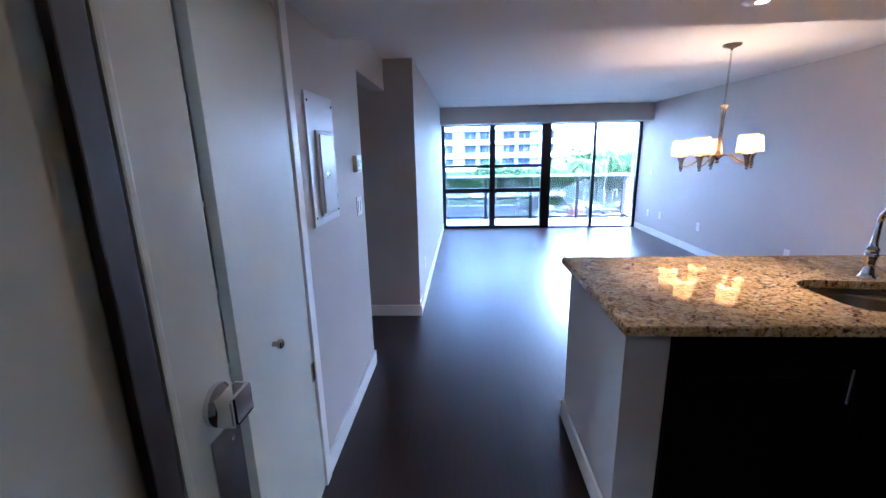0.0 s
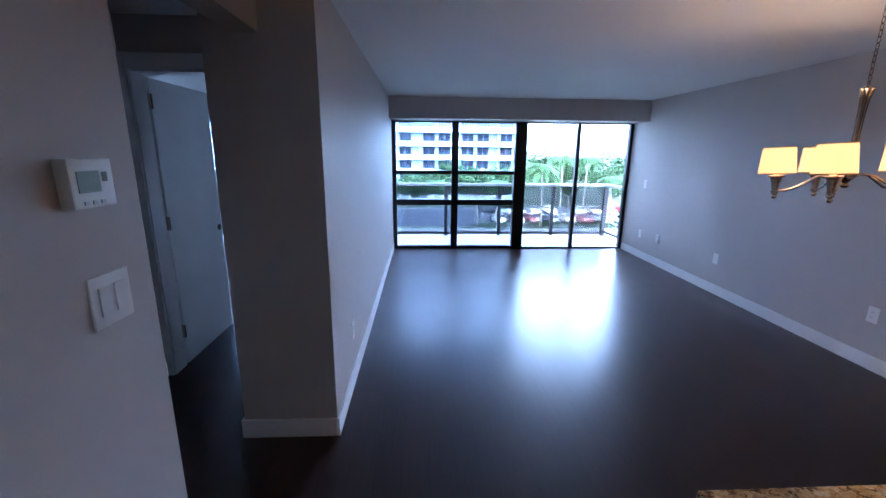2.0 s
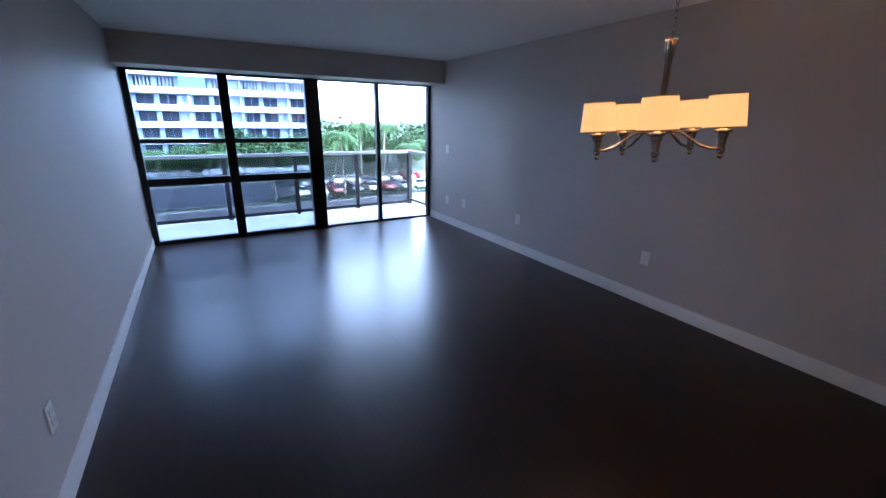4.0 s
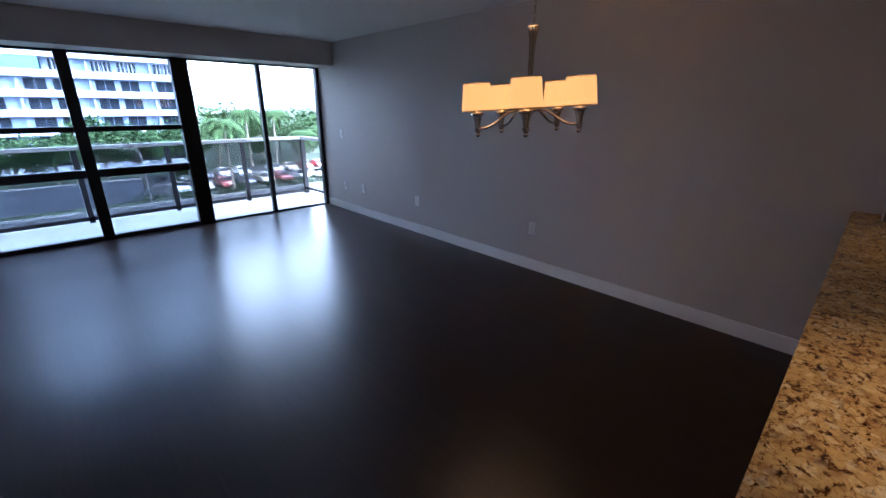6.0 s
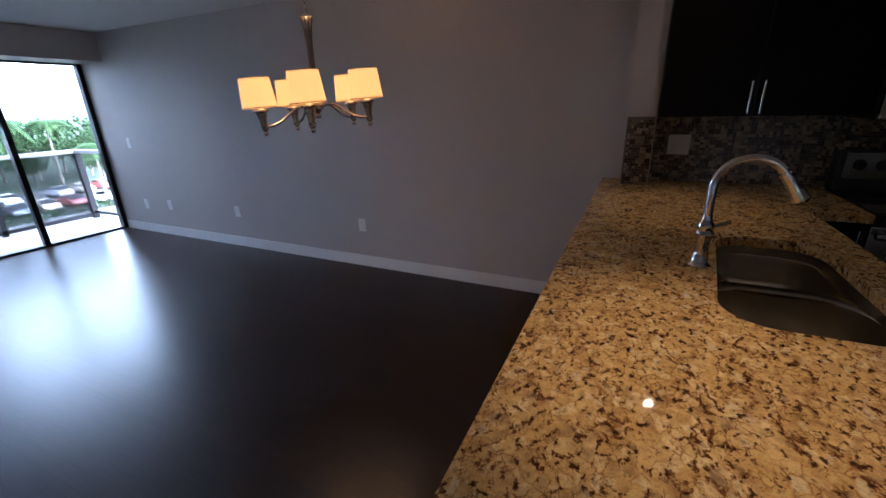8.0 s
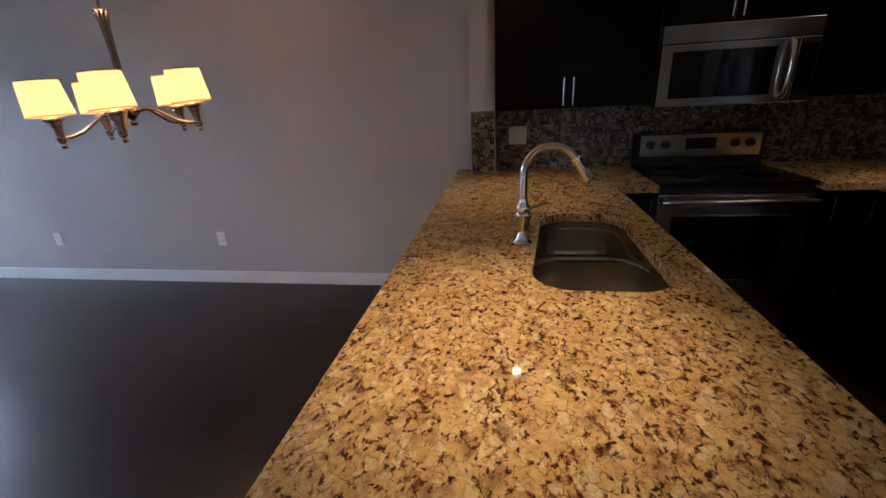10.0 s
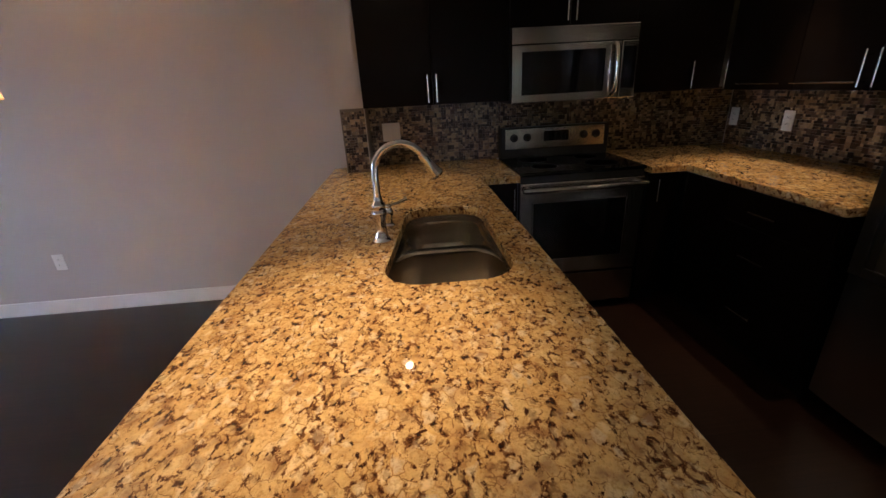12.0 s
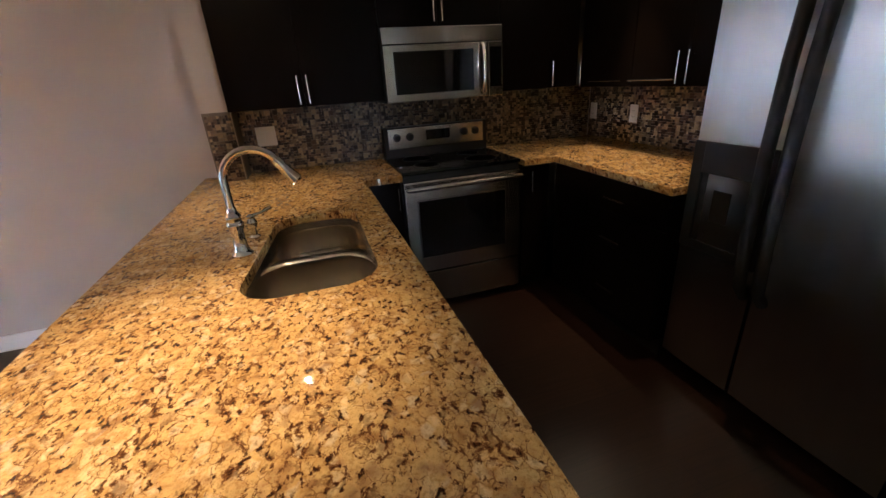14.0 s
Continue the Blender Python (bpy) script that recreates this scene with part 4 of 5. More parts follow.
for k in range(5):
    a = radians(213.5 + 72 * k)
    c, s = math.cos(a), math.sin(a)
    at = lambda r, z: (r * c, r * s, z)
    arm = part("arm", tube(bmesh.new(), [at(0.02, 1.415), at(0.06, 1.425), at(0.10, 1.418), at(0.14, 1.39), at(0.18, 1.362), at(0.22, 1.349), at(0.255, 1.348)], 0.0065, 10), NICKEL, ch, smooth=True)
    # the ring of arms sits a little out of level
    arm.matrix_basis = Matrix.Translation((0, 0, 1.415)) @ Matrix.Rotation(radians(-3.5), 4, Vector((0.817, 0.577, 0))) @ Matrix.Translation((0, 0, -1.415))
    part("cup", lathe(bmesh.new(), [(0.0, 1.306), (0.008, 1.308), (0.012, 1.317), (0.008, 1.327), (0.015, 1.333), (0.015, 1.343), (0.017, 1.346), (0.017, 1.351), (0.013, 1.353), (0.018, 1.39), (0.021, 1.392), (0.021, 1.396), (0.024, 1.410), (0.034, 1.415), (0.034, 1.423), (0.015, 1.425)], 18, at(0.258, 0)), NICKEL, arm, smooth=True)
    part("candle", lathe(bmesh.new(), [(0.011, 1.425), (0.011, 1.465), (0.0, 1.465)], 12, at(0.258, 0)), paint("ivory_tube", (0.75, 0.7, 0.58), 0.5) if k == 0 else bpy.data.materials["ivory_tube"], arm)
    part("bulb", lathe(bmesh.new(), [(0.006, 1.465), (0.013, 1.478), (0.015, 1.49), (0.010, 1.51), (0.0, 1.525)], 12, at(0.258, 0)), BULB, arm, "lit candle bulb", smooth=True)
    sh = bmesh.new()
    lathe(sh, [(0.077, 1.432), (0.078, 1.432), (0.066, 1.563), (0.065, 1.563), (0.077, 1.4321)], 28, at(0.258, 0))
    bmesh.ops.delete(sh, geom=[f for f in sh.faces if len(f.verts) > 4], context="FACES")
    shp = part("shade", sh, SHADE, arm, "warm lit cream fabric drum shade", smooth=True)
    for r, z0, z1 in ((0.0786, 1.431, 1.436), (0.0668, 1.559, 1.564)):
        tr = lathe(bmesh.new(), [(r, z0), (r - 0.0004, z1)], 28, at(0.258, 0))
        bmesh.ops.delete(tr, geom=[f for f in tr.faces if len(f.verts) > 4], context="FACES_ONLY")
        part("shade_trim", tr, TRIMFAB, shp, smooth=True)
    lamp = new("bulb_light", bpy.data.lights.new("bulb_light", "POINT"))
    lamp.data.energy, lamp.data.color, lamp.data.shadow_soft_size = BULB_W, (1.0, 0.60, 0.28), 0.03
    lamp.location = (CX + 0.258 * c, CY + 0.258 * s, 1.525)

# ---- recessed lamps ----
for x, y, watts in ((3.63, 5.14, 0.5), (2.27, 5.21, 1.8), (3.5, 3.25, 0.95), (2.75, 3.38, 0.6), (1.05, 4.3, 0.55)):
    rl = thing("recessed_lamp", "recessed ceiling spot with a white trim ring, lit", "ceiling lamp", "recessed lamps")
    part("trim_ring", lathe(bmesh.new(), [(0.022, SOF - 0.001), (0.024, SOF - 0.008), (0.062, SOF - 0.006), (0.068, SOF - 0.0005)], 28, (x, y, 0)), TRIM, rl, smooth=True)
    part("lens", lathe(bmesh.new(), [(0.0, SOF - 0.004), (0.021, SOF - 0.004), (0.021, SOF - 0.002)], 24, (x, y, 0)), CANLIGHT, rl, "glowing lens")
    sp = new("spot", bpy.data.lights.new("spot", "SPOT"))
    sp.data.energy, sp.data.color, sp.data.spot_size, sp.data.spot_blend, sp.data.shadow_soft_size = SPOT_W * watts, (1.0, 0.61, 0.29), radians(56), 0.9, 0.018
    sp.location = (x, y, SOF - 0.012)
# ---- outside: ground, road, car park ----
GZ = -9.5
GRASS = paint("lawn", (0.022, 0.035, 0.014), 0.9, vary=0.35, scale=0.3, bump=0.4, bscale=8)
ASPHALT = paint("asphalt", (0.045, 0.045, 0.048), 0.85, vary=0.2, scale=0.4, bump=0.3, bscale=30)
CONC = paint("kerb_concrete", (0.13, 0.127, 0.123), 0.8, vary=0.12, scale=1.0, bump=0.2, bscale=20)
LINE = paint("road_paint", (0.7, 0.7, 0.68), 0.7, vary=0.1)
structure("ground", box(-2500, 2500, 14, 5000, GZ - 1, GZ), GRASS, "green lawn and open ground reaching the horizon", "ground")
structure("road", box(-150, 150, 52, 62.5, GZ, GZ + 0.03), ASPHALT, "grey asphalt road below the building", "road")
structure("car_park", box(8, 80, 65.5, 88, GZ, GZ + 0.03), ASPHALT, "grey asphalt car park", "road")
for nm, y0, y1 in (("kerb_near", 51.2, 52), ("kerb_far", 62.5, 63.3)):
    structure(nm, box(-150, 150, y0, y1, GZ, GZ + 0.15, 0.03), CONC, "pale concrete kerb along the road", "kerb")
structure("pavement", box(-150, 150, 48, 51.2, GZ, GZ + 0.12), CONC, "pale concrete footpath", "pavement")
ln = bmesh.new()
for i in range(40):
    bx(ln, -120 + 6 * i, -117 + 6 * i, 57.1, 57.3, GZ + 0.034, GZ + 0.04)
for i in range(24):
    for y0, y1 in ((67, 71.8), (77, 81.8)):
        bx(ln, 12 + 2.8 * i, 12.12 + 2.8 * i, y0, y1, GZ + 0.034, GZ + 0.04)
structure("road_marking", ln, LINE, "white painted lane and bay lines", "road marking")
fw = thing("garden_wall", "low grey blue wall along the road", "wall")
part("wall", box(-30, 9, 66, 66.3, GZ, GZ + 2.6), paint("blue_grey_render", (0.035, 0.038, 0.05), 0.8, vary=0.15, scale=0.6), fw)
part("coping", box(-30, 9, 65.9, 66.4, GZ + 2.6, GZ + 2.75, 0.02), CONC, fw)
rf = thing("entrance_canopy", "flat white entrance canopy on posts beside the road", "canopy")
part("roof", box(-9.5, -2.5, 41, 46.5, GZ + 2.6, GZ + 2.95, 0.05), CONC, rf)
part("fascia", box(-9.6, -2.4, 40.8, 40.98, GZ + 2.45, GZ + 3.05, 0.03), CONC, rf)
for x in (-9.2, -2.8):
    for y in (41.4, 46.1):
        part("post", box(x - 0.12, x + 0.12, y - 0.12, y + 0.12, GZ, GZ + 2.6, 0.02), CONC, rf)

LEAFC = [(0.009, 0.019, 0.007), (0.016, 0.030, 0.010), (0.031, 0.050, 0.017)]


def leaf_mat(name, k=1.0):
    m, nt, b, add = node_mat(name)
    gi = nt.nodes.new("ShaderNodeNewGeometry")
    r = ramp(nt, [(p, tuple(c * k for c in col)) for p, col in zip((0.0, 0.5, 1.0), LEAFC)], gi.outputs["Random Per Island"])
    nt.links.new(r.outputs[0], b.inputs["Base Color"])
    b.inputs["Roughness"].default_value = 0.8
    b.inputs["Specular IOR Level"].default_value = 0.08
    return m


LEAF, PALMLEAF = leaf_mat("tree_leaves"), leaf_mat("palm_leaves", 1.25)
BARK = paint("grey_bark", (0.16, 0.13, 0.10), 0.9, vary=0.3, scale=3, bump=0.4, bscale=20)
rt = random.Random(3)


def leaf_cloud(centres, n, size):
    verts, faces = [], []
    for cx, cy, cz, r in centres:
        for _ in range(n):
            d = Vector((rt.gauss(0, 1), rt.gauss(0, 1), rt.gauss(0, 0.75)))
            d = d.normalized() * r * rt.uniform(0.55, 1.08)
            p = Vector((cx, cy, cz)) + d
            u = Vector((rt.gauss(0, 1), rt.gauss(0, 1), rt.gauss(0, 0.6))).normalized()
            v = u.cross(Vector((rt.gauss(0, 1), rt.gauss(0, 1), rt.gauss(0, 1)))).normalized()
            s = size * rt.uniform(0.6, 1.3)
            k = len(verts)
            verts += [p - u * s, p + v * s * 0.5, p + u * s, p - v * s * 0.5]
            faces.append((k, k + 1, k + 2, k + 3))
    me = bpy.data.meshes.new("crown")
    me.from_pydata(verts, [], faces)
    return me


def tree(label, height, spread, seed):
    t = thing("tree", label, "tree", "street trees")
    rt.seed(seed)
    bm = bmesh.new()
    tube(bm, [(0, 0, 0), (0.1, 0.05, height * 0.22), (0.0, 0.15, height * 0.45), (0.1, 0.1, height * 0.75)], [0.32, 0.24, 0.18, 0.06], 8)
    cs = []
    for i in range(9):
        a = 2 * math.pi * i / 9 + rt.uniform(-0.3, 0.3)
        rr, z = spread * rt.uniform(0.45, 0.8), height * rt.uniform(0.55, 0.82)
        tube(bm, [(0.05, 0.1, height * 0.38), (rr * 0.5 * math.cos(a), rr * 0.5 * math.sin(a), z * 0.82), (rr * math.cos(a), rr * math.sin(a), z)], [0.11, 0.07, 0.03], 6)
        cs.append((rr * math.cos(a), rr * math.sin(a), z, spread * rt.uniform(0.28, 0.42)))
    for i in range(5):
        cs.append((rt.uniform(-0.4, 0.4) * spread, rt.uniform(-0.4, 0.4) * spread, height * rt.uniform(0.74, 0.9), spread * rt.uniform(0.28, 0.4)))
    part("trunk", bm, BARK, t, "grey trunk with limbs", smooth=True)
    me = leaf_cloud(cs, 170, 0.34)
    me.materials.append(LEAF)
    o = new("crown", me)
    o.parent = t
    o["label"] = "dense green leafy crown"
    return t


def palm(label, height):
    t = thing("palm_tree", label, "palm tree", "palms by the car park")
    bm = bmesh.new()
    tube(bm, [(0, 0, 0), (0.05, 0, height * 0.3), (0.12, 0.05, height * 0.7), (0.15, 0.05, height)], [0.24, 0.17, 0.15, 0.13], 10)
    part("trunk", bm, paint("pale_palm_bark", (0.17, 0.145, 0.115), 0.85, vary=0.2, scale=2, bump=0.4, bscale=10, stretch=(1, 1, 6)), t, "pale ringed trunk", smooth=True)
    verts, faces = [], []
    for i in range(34):
        a, up = 2 * math.pi * i / 34 * 1.618 * 2, rt.uniform(-0.25, 1.2)
        L = rt.uniform(2.9, 4.0)
        d = Vector((math.cos(a), math.sin(a), 0))
        sd = Vector((-math.sin(a), math.cos(a), 0))
        prev = None
        for s in range(15):
            q = s / 14
            p = Vector((0.15, 0.05, height)) + d * L * q * (1 - 0.12 * q) + Vector((0, 0, L * (up * 0.55 * q - 0.85 * q * q)))
            if prev is not None:
                for sg in (-1, 1):
                    ll = 0.85 * math.sin(math.pi * min(0.98, q * 0.9 + 0.1)) + 0.05
                    k = len(verts)
                    tip = p + sd * sg * ll + d * 0.22 - Vector((0, 0, 0.32 * ll))
                    verts += [prev, p, tip + d * 0.02, tip - d * 0.05]
                    faces.append((k, k + 1, k + 2, k + 3))
            prev = p
    me = bpy.data.meshes.new("crown")
    me.from_pydata(verts, [], faces)
    me.materials.append(PALMLEAF)
    o = new("crown", me)
    o.parent = t
    o["label"] = "arching green palm fronds"
    return t


def place(bearing, dist, z=GZ, s=1.0, turn=None):
    b = radians(bearing)
    return pose(1.2 + dist * math.sin(b), 5.5 + dist * math.cos(b), z, 0, 0, rt.uniform(0, 360) if turn is None else turn) @ Matrix.Scale(s, 4)


T1, T2 = tree("broad green street tree with a dense crown", 10.5, 5.2, 11), tree("spreading green tree with an uneven crown", 9.6, 6.0, 23)
T1.matrix_basis, T2.matrix_basis = place(4.5, 72, s=0.9), place(10.5, 76, s=0.9)
for k, (b, d, s) in enumerate(((-2.5, 70, 0.85), (0.5, 78, 0.95), (7.5, 74, 1.0), (13.0, 84, 0.95), (-7, 72, 0.9), (-12, 70, 0.95), (-18, 72, 1.0), (-25, 70, 1.0), (15.5, 96, 1.0), (18.0, 104, 0.95), (20.5, 100, 1.05),
                              (22.5, 110, 1.0), (24.5, 102, 0.92), (26.5, 112, 1.08), (29.0, 104, 1.0), (31.5, 100, 1.05), (34.0, 108, 1.0), (36.5, 98, 0.98), (39.0, 102, 1.02), (42, 100, 1.0), (25.5, 90, 0.62), (32.5, 92, 0.66), (20, 92, 0.6), (12, 66, 0.5), (37, 74, 0.7))):
    copy_thing((T1, T2)[k % 2], place(b, d, s=s * 0.87))
P1 = palm("tall palm with pale trunk and arching fronds", 9.0)
P1.matrix_basis = place(16.6, 63)
for b, d, s in ((19.0, 88, 1.12), (25.2, 66, 0.82), (27.6, 72, 0.86), (31.0, 64, 0.85), (10.5, 64, 0.72), (2.0, 66, 0.7), (22.0, 92, 1.1), (35, 70, 0.85), (-4.5, 64, 0.75)):
    copy_thing(P1, place(b, d, s=s))
far = []
for i in range(150):
    b, d = radians(rt.uniform(-35, 60)), rt.uniform(125, 330)
    far.append((1.2 + d * math.sin(b), d * math.cos(b), GZ + 3.4 + rt.uniform(-0.5, 2.2) + d * 0.004, rt.uniform(4.0, 7.5)))
me = leaf_cloud(far, 130, 0.95)
me.materials.append(LEAF)
tagged(new("far_trees", me), "distant green belt of tree crowns", "trees", kind="stuff")
hg = []
for i in range(60):
    hg.append((8.5 + 0.9 * i, 64.4 + rt.uniform(-0.2, 0.2), GZ + 0.55, 0.65))
me = leaf_cloud(hg, 60, 0.16)
me.materials.append(LEAF)
tagged(new("hedge", me), "clipped dark green hedge along the car park", "hedge", kind="stuff")


def street_lamp(x, y):
    o = thing("street_lamp", "pale street lamp with a curved arm", "street lamp", at=(x, y, GZ))
    part("pole", tube(bmesh.new(), [(0, 0, 0.12), (0, 0, 3), (0, 0, 5.6), (-0.2, 0, 6.1), (-0.7, 0, 6.35), (-1.1, 0, 6.38)], [0.11, 0.085, 0.07, 0.06, 0.05, 0.05], 10), CONC, o, smooth=True)
    part("base", lathe(bmesh.new(), [(0.22, 0), (0.22, 0.1), (0.14, 0.16)], 12), CONC, o)
    part("lamp_head", box(-1.65, -1.05, -0.13, 0.13, 6.3, 6.44, 0.04), CONC, o)
    return o


street_lamp(9.2, 63.9)
street_lamp(36, 64.0)


def car(label, colour):
    c = thing("car", label, "car", "parked cars")
    prof = [(-2.2, 0.35), (-2.22, 0.62), (-2.05, 0.86), (-1.35, 0.95), (-0.75, 1.38), (0.65, 1.42), (1.45, 0.98), (2.05, 0.92), (2.2, 0.62), (2.18, 0.33)]
    bm = bmesh.new()
    rows = []
    for y, k in ((-0.86, 0), (-0.80, 1), (0.80, 1), (0.86, 0)):
        rows.append([bm.verts.new((x, y * (0.82 if z > 1.2 else 1.0), z - (0.03 if k == 0 and z > 0.5 else 0))) for x, z in prof])
    for a, b in zip(rows, rows[1:]):
        for i in range(len(prof) - 1):
            bm.faces.new((a[i], a[i + 1], b[i + 1], b[i]))
        bm.faces.new((a[-1], a[0], b[0], b[-1]))
    bm.faces.new(rows[0])
    bm.faces.new(list(reversed(rows[-1])))
    part("body", bm, paint(colour[0], colour[1], 0.25, vary=0.03, bump=0, coat=0.6), c, smooth=True)
    gl = bmesh.new()
    for pts in ([(-1.30, -0.76, 0.99), (-0.80, -0.66, 1.35), (-0.80, 0.66, 1.35), (-1.30, 0.76, 0.99)], [(0.72, -0.66, 1.38), (1.38, -0.76, 1.01), (1.38, 0.76, 1.01), (0.72, 0.66, 1.38)]):
        n = Vector((0.02 if pts[0][0] > 0 else -0.02, 0, 0.025))
        gl.faces.new([gl.verts.new(Vector(p) + n) for p in pts])
    r = bmesh.ops.extrude_face_region(gl, geom=gl.faces[:])
    bmesh.ops.translate(gl, vec=(0, 0, 0.01), verts=[g for g in r["geom"] if isinstance(g, bmesh.types.BMVert)])
    part("windscreens", gl, BLKGLASS, c)
    for sg in (-1, 1):
        part("side_window", box(-0.95, 0.95, sg * 0.765, sg * 0.795, 1.02, 1.30, 0.02), BLKGLASS, c)
        part("headlight", box(2.10, 2.2, sg * 0.62 - 0.14, sg * 0.62 + 0.14, 0.66, 0.80, 0.02), PLASTIC, c)
    for x in (-1.35, 1.35):
        for y in (-0.80, 0.80):
            w = part("wheel", lathe(bmesh.new(), [(0.18, -0.1), (0.30, -0.1), (0.33, -0.06), (0.33, 0.06), (0.30, 0.1), (0.18, 0.1)], 16, (x, y, 0.33), Euler((radians(90), 0, 0)).to_matrix()), BLKPLASTIC, c)
            part("rim", lathe(bmesh.new(), [(0.19, -0.08), (0.19, 0.08)], 12, (x, y, 0.33), Euler((radians(90), 0, 0)).to_matrix()), STEEL, w)
    return c


CARS = [car("white parked saloon car", ("white_car_paint", (0.75, 0.75, 0.74))), car("silver parked saloon car", ("silver_car_paint", (0.45, 0.46, 0.47))),
        car("dark red parked saloon car", ("red_car_paint", (0.22, 0.03, 0.03))), car("dark grey parked saloon car", ("grey_car_paint", (0.05, 0.055, 0.065))), car("beige parked saloon car", ("beige_car_paint", (0.42, 0.36, 0.28)))]
n = 0
for row, y in ((0, 69.4), (1, 79.4)):
    for i in range(17):
        if rt.random() < 0.12:
            continue
        m = pose(13.4 + 2.8 * i, y + rt.uniform(-0.25, 0.25), GZ + 0.03, 0, 0, 90 if rt.random() < 0.6 else 270)
        if n < 5:
            CARS[n].matrix_basis = m
        else:
            copy_thing(CARS[rt.choice([0, 0, 1, 1, 2, 3, 4])], m)
        n += 1

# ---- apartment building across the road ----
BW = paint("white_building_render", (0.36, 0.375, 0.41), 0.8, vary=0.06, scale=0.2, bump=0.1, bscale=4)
# Blue wall with the shade of the balcony recesses put into its colour.
BB = paint("shaded_blue_wall", (0.18, 0.215, 0.28), 0.8, vary=0.08, scale=0.2)
BD = paint("shaded_glass", (0.008, 0.011, 0.018), 0.7, vary=0.3, scale=0.5, bump=0, spec=0.15)
ab = thing("apartment_building", "white apartment block with long balconies across the road", "building")
BX0, BX1, BY = -55.0, 23.5, 98.0
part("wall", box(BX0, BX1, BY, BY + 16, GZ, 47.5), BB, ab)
part("roof", box(BX0 - 0.6, BX1 + 0.6, BY - 0.8, BY + 16.6, 47.5, 48.2), BW, ab)
WIN = bpy.data.meshes.new("window_unit")
_b = box(0, 2.6, -0.06, 0.04, 0.0, 1.75)
_b.to_mesh(WIN)
_b.free()
WIN.materials.append(BD)
FRM = bpy.data.meshes.new("window_mullion")
_b = bx(bx(bx(box(-0.08, 0.0, -0.1, 0.02, -0.08, 1.83), 2.6, 2.68, -0.1, 0.02, -0.08, 1.83), 1.27, 1.33, -0.1, 0.02, 0.0, 1.75), 0.0, 2.6, -0.1, 0.02, 1.75, 1.83)
_b.to_mesh(FRM)
_b.free()
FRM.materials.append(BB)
BARS = bpy.data.meshes.new("window_bars")
_b = bmesh.new()
for k in range(4):
    bx(_b, 0.42 + 0.55 * k, 0.56 + 0.55 * k, -0.14, -0.07, 0.0, 1.75)
_b.to_mesh(BARS)
_b.free()
BARS.materials.append(BW)
part("blue_panel", box(-0.5, 3.6, BY - 1.6, BY - 1.5, 6.7, 8.5), paint("sky_blue_sheet", (0.05, 0.14, 0.24), 0.7, vary=0.2, scale=0.6), ab, "light blue sheet on a balcony")
for f in range(18):
    z = 5.85 + 2.9 * (f - 5)
    bal = part("balcony", bx(box(BX0, BX1 + 0.3, BY - 1.7, BY, z - 0.22, z), BX0, BX1 + 0.3, BY - 1.75, BY - 1.62, z - 0.22, z + 0.75 + (0.25 if f == 6 else 0)), BW, ab, "white balcony parapet band")
    for k in range(9):
        x = BX0 + 4.0 + 8.6 * k
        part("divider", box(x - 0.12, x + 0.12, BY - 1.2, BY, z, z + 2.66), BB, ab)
        for dx in (0.7, 4.1):
            if x + dx + 2.7 > BX1:
                continue
            w = bpy.data.objects.new("window", WIN)
            scene.collection.objects.link(w)
            w.parent, w.location = ab, (x + dx, BY, z + 0.75)
            q = bpy.data.objects.new("window_frame", FRM)
            scene.collection.objects.link(q)
            q.parent = w
            if f == 5:
                q = bpy.data.objects.new("window_bars", BARS)
                scene.collection.objects.link(q)
                q.parent = w
# Haze of distance is mixed into these tower colours; the air is clear.
HAZE = paint("haze_tinted_window_band", (0.44, 0.48, 0.53), 0.9, vary=0.05, bump=0)
SKY = paint("haze_tinted_tower", (0.55, 0.58, 0.62), 0.9, vary=0.05, scale=0.02, bump=0)
for b, d, w, h in ((17.5, 950, 30, 62), (19.5, 1050, 40, 52), (22.0, 1000, 26, 48), (9.0, 1100, 36, 70), (28, 1200, 40, 44)):
    tw = thing("distant_tower", "distant tower block with haze put into its pale colour", "building", "skyline")
    m = place(b, d, GZ, turn=0)
    tw.matrix_basis = m
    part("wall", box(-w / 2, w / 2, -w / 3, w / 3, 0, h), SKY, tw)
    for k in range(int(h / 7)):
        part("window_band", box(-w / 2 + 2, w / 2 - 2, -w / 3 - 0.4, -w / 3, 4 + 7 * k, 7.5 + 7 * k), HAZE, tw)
# ---- mosaic backsplash, last: pieces of the walls ----
PIT = 0.0155
MT, MI = mosaic_mat("mosaic_tile", False), mosaic_mat("mosaic_tile_far", True)
TILES = {}


def tile_mesh(w, h):
    if (w, h) not in TILES:
        bm = box(-0.004, 0.004, -(w * PIT - 0.0022) / 2, (w * PIT - 0.0022) / 2, -(h * PIT - 0.0022) / 2, (h * PIT - 0.0022) / 2)
        me = bpy.data.meshes.new("tile")
        bm.to_mesh(me)
        bm.free()
        me.materials.append(MT)
        TILES[(w, h)] = me
    return TILES[(w, h)]


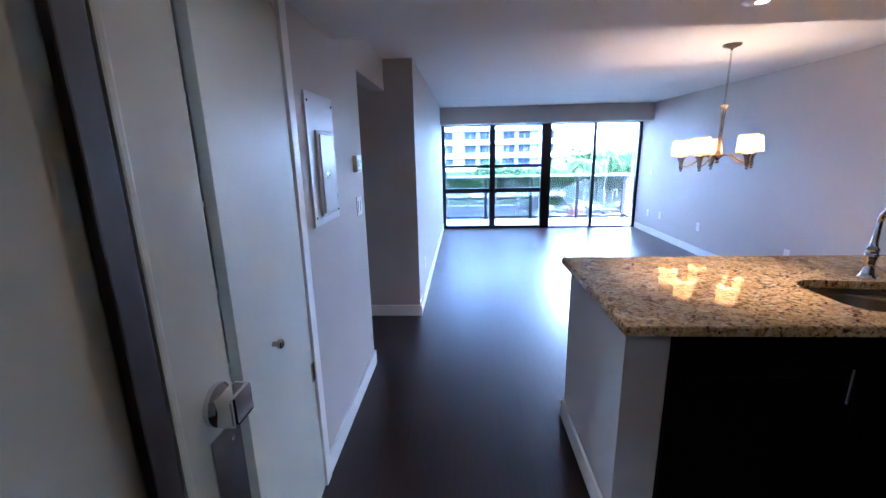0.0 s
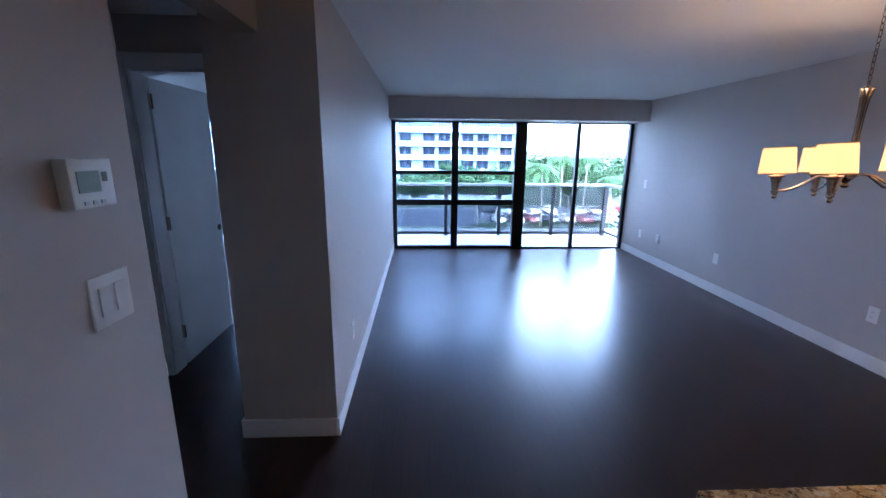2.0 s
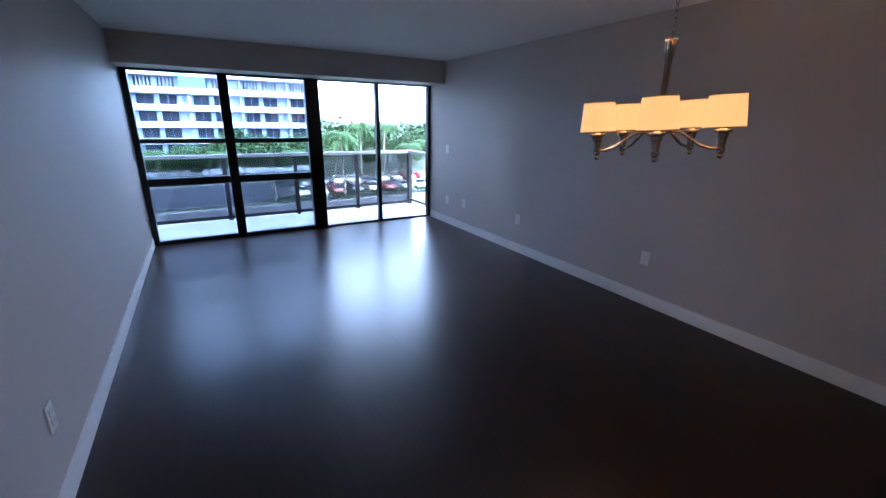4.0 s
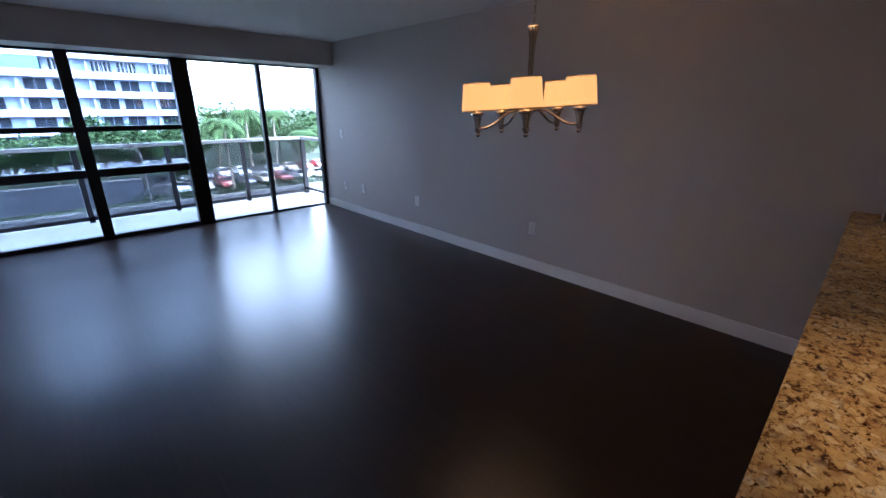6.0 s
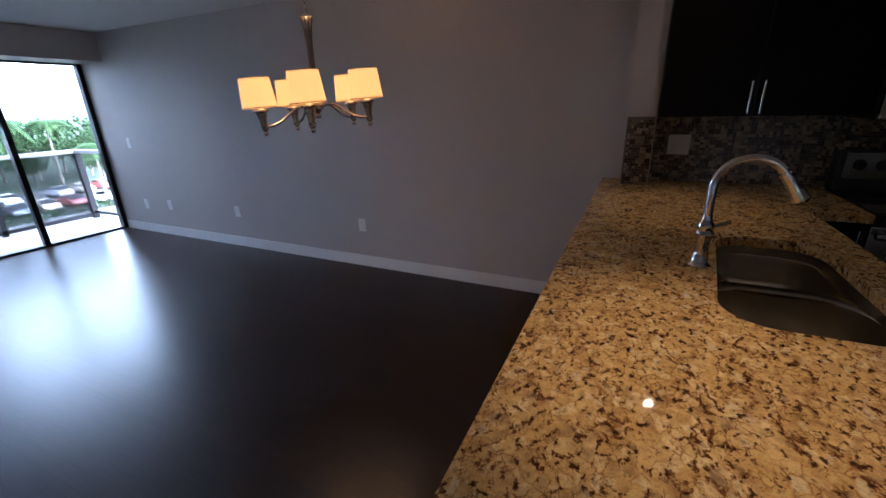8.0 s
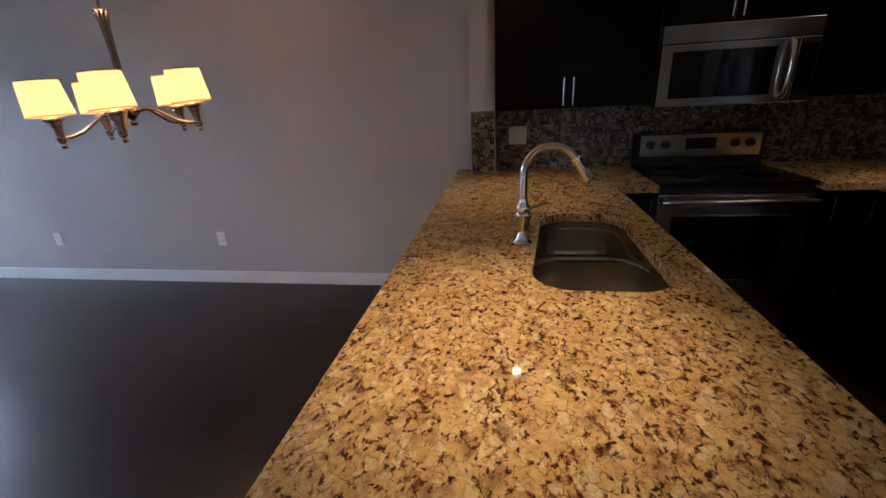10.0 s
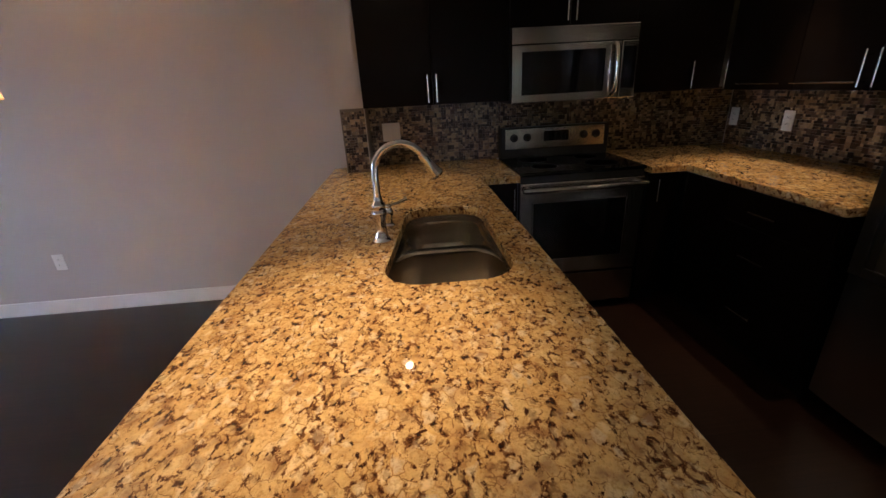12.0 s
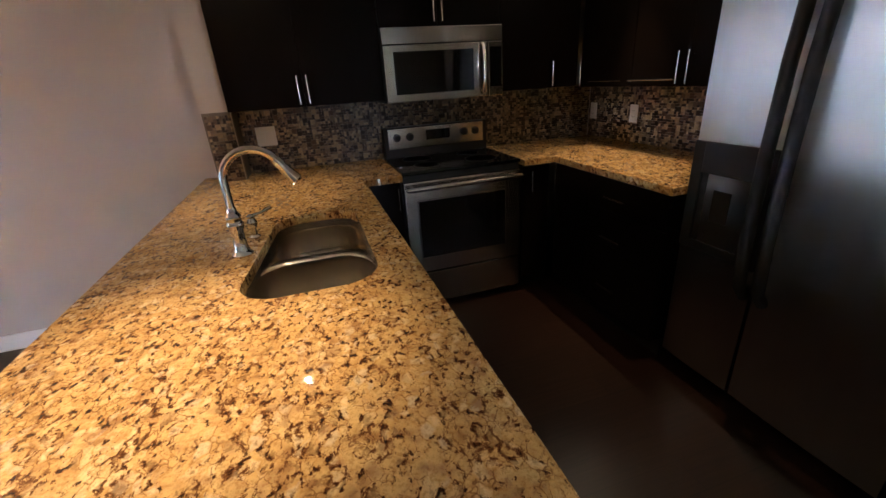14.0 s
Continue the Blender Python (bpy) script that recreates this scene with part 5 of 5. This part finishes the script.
def mosaic(parent, axis, plane, a0, a1, z0, z1, skip, near, rng):
    """Tiles of one and two cells over a wall. skip: boxes left free; near: the stretch built piece by piece."""
    na, nz = int((a1 - a0) / PIT), int((z1 - z0) / PIT)
    used = np.zeros((na, nz), bool)
    far = bmesh.new()
    count = 0
    for i in range(na):
        for j in range(nz):
            if used[i, j]:
                continue
            w, h = rng.choice([(1, 1)] * 5 + [(2, 1), (1, 2), (2, 2)])
            if i + w > na or j + h > nz or used[i:i + w, j:j + h].any():
                w, h = 1, 1
            used[i:i + w, j:j + h] = True
            a, z = a0 + (i + w / 2) * PIT, z0 + (j + h / 2) * PIT
            if any(s[0] < a < s[1] and s[2] < z < s[3] for s in skip):
                continue
            lift = rng.uniform(-0.0012, 0.0012)
            if near[0] < a < near[1] and count < 295:
                count += 1
                o = bpy.data.objects.new("tile", tile_mesh(w, h))
                scene.collection.objects.link(o)
                o.parent = parent
                o.location = (plane - 0.004 + lift, a, z) if axis == "x" else (a, plane + 0.004 + lift, z)
                if axis == "y":
                    o.rotation_euler = (0, 0, math.pi / 2)
            else:
                wa, wz = w * PIT / 2 - 0.0011, h * PIT / 2 - 0.0011
                if axis == "x":
                    bx(far, plane - 0.008 + lift, plane, a - wa, a + wa, z - wz, z + wz)
                else:
                    bx(far, a - wa, a + wa, plane, plane + 0.008 + lift, z - wz, z + wz)
    if len(far.verts):
        o = part("tiles", far, MI, parent)
        o["kind"] = "stuff"
    else:
        far.free()


rng = random.Random(7)
b1 = structure("backsplash_range_wall", box(XR - 0.004, XR - 0.0005, 3.0, 5.284, CT, 1.32), GROUT, "brown and cream glass mosaic backsplash behind the range", "backsplash")
mosaic(b1, "x", XR - 0.004, YS + 0.012, 5.284, CT + 0.002, 1.318, [(3.67, 4.41, 0.9, 1.11)], (4.9, 5.284), rng)
b2 = structure("backsplash_side_wall", box(2.80, XR - 0.012, YS + 0.0005, YS + 0.004, CT, 1.30), GROUT, "brown and cream glass mosaic backsplash on the side wall", "backsplash")
mosaic(b2, "y", YS + 0.004, 2.80, XR - 0.014, CT + 0.002, 1.305, [], (3.0, 3.5), rng)
structure("backsplash_column_side", box(4.184, XR - 0.012, 5.2805, 5.2848, CT, 1.309), GROUT, "dark tiled side of the column", "backsplash")
b3 = structure("backsplash_column", box(4.176, 4.18, 5.29, 5.436, CT, 1.31), GROUT, "mosaic strip on the column", "backsplash")
mosaic(b3, "x", 4.176, 5.288, 5.438, CT + 0.002, 1.308, [], (5.0, 6.0), rng)
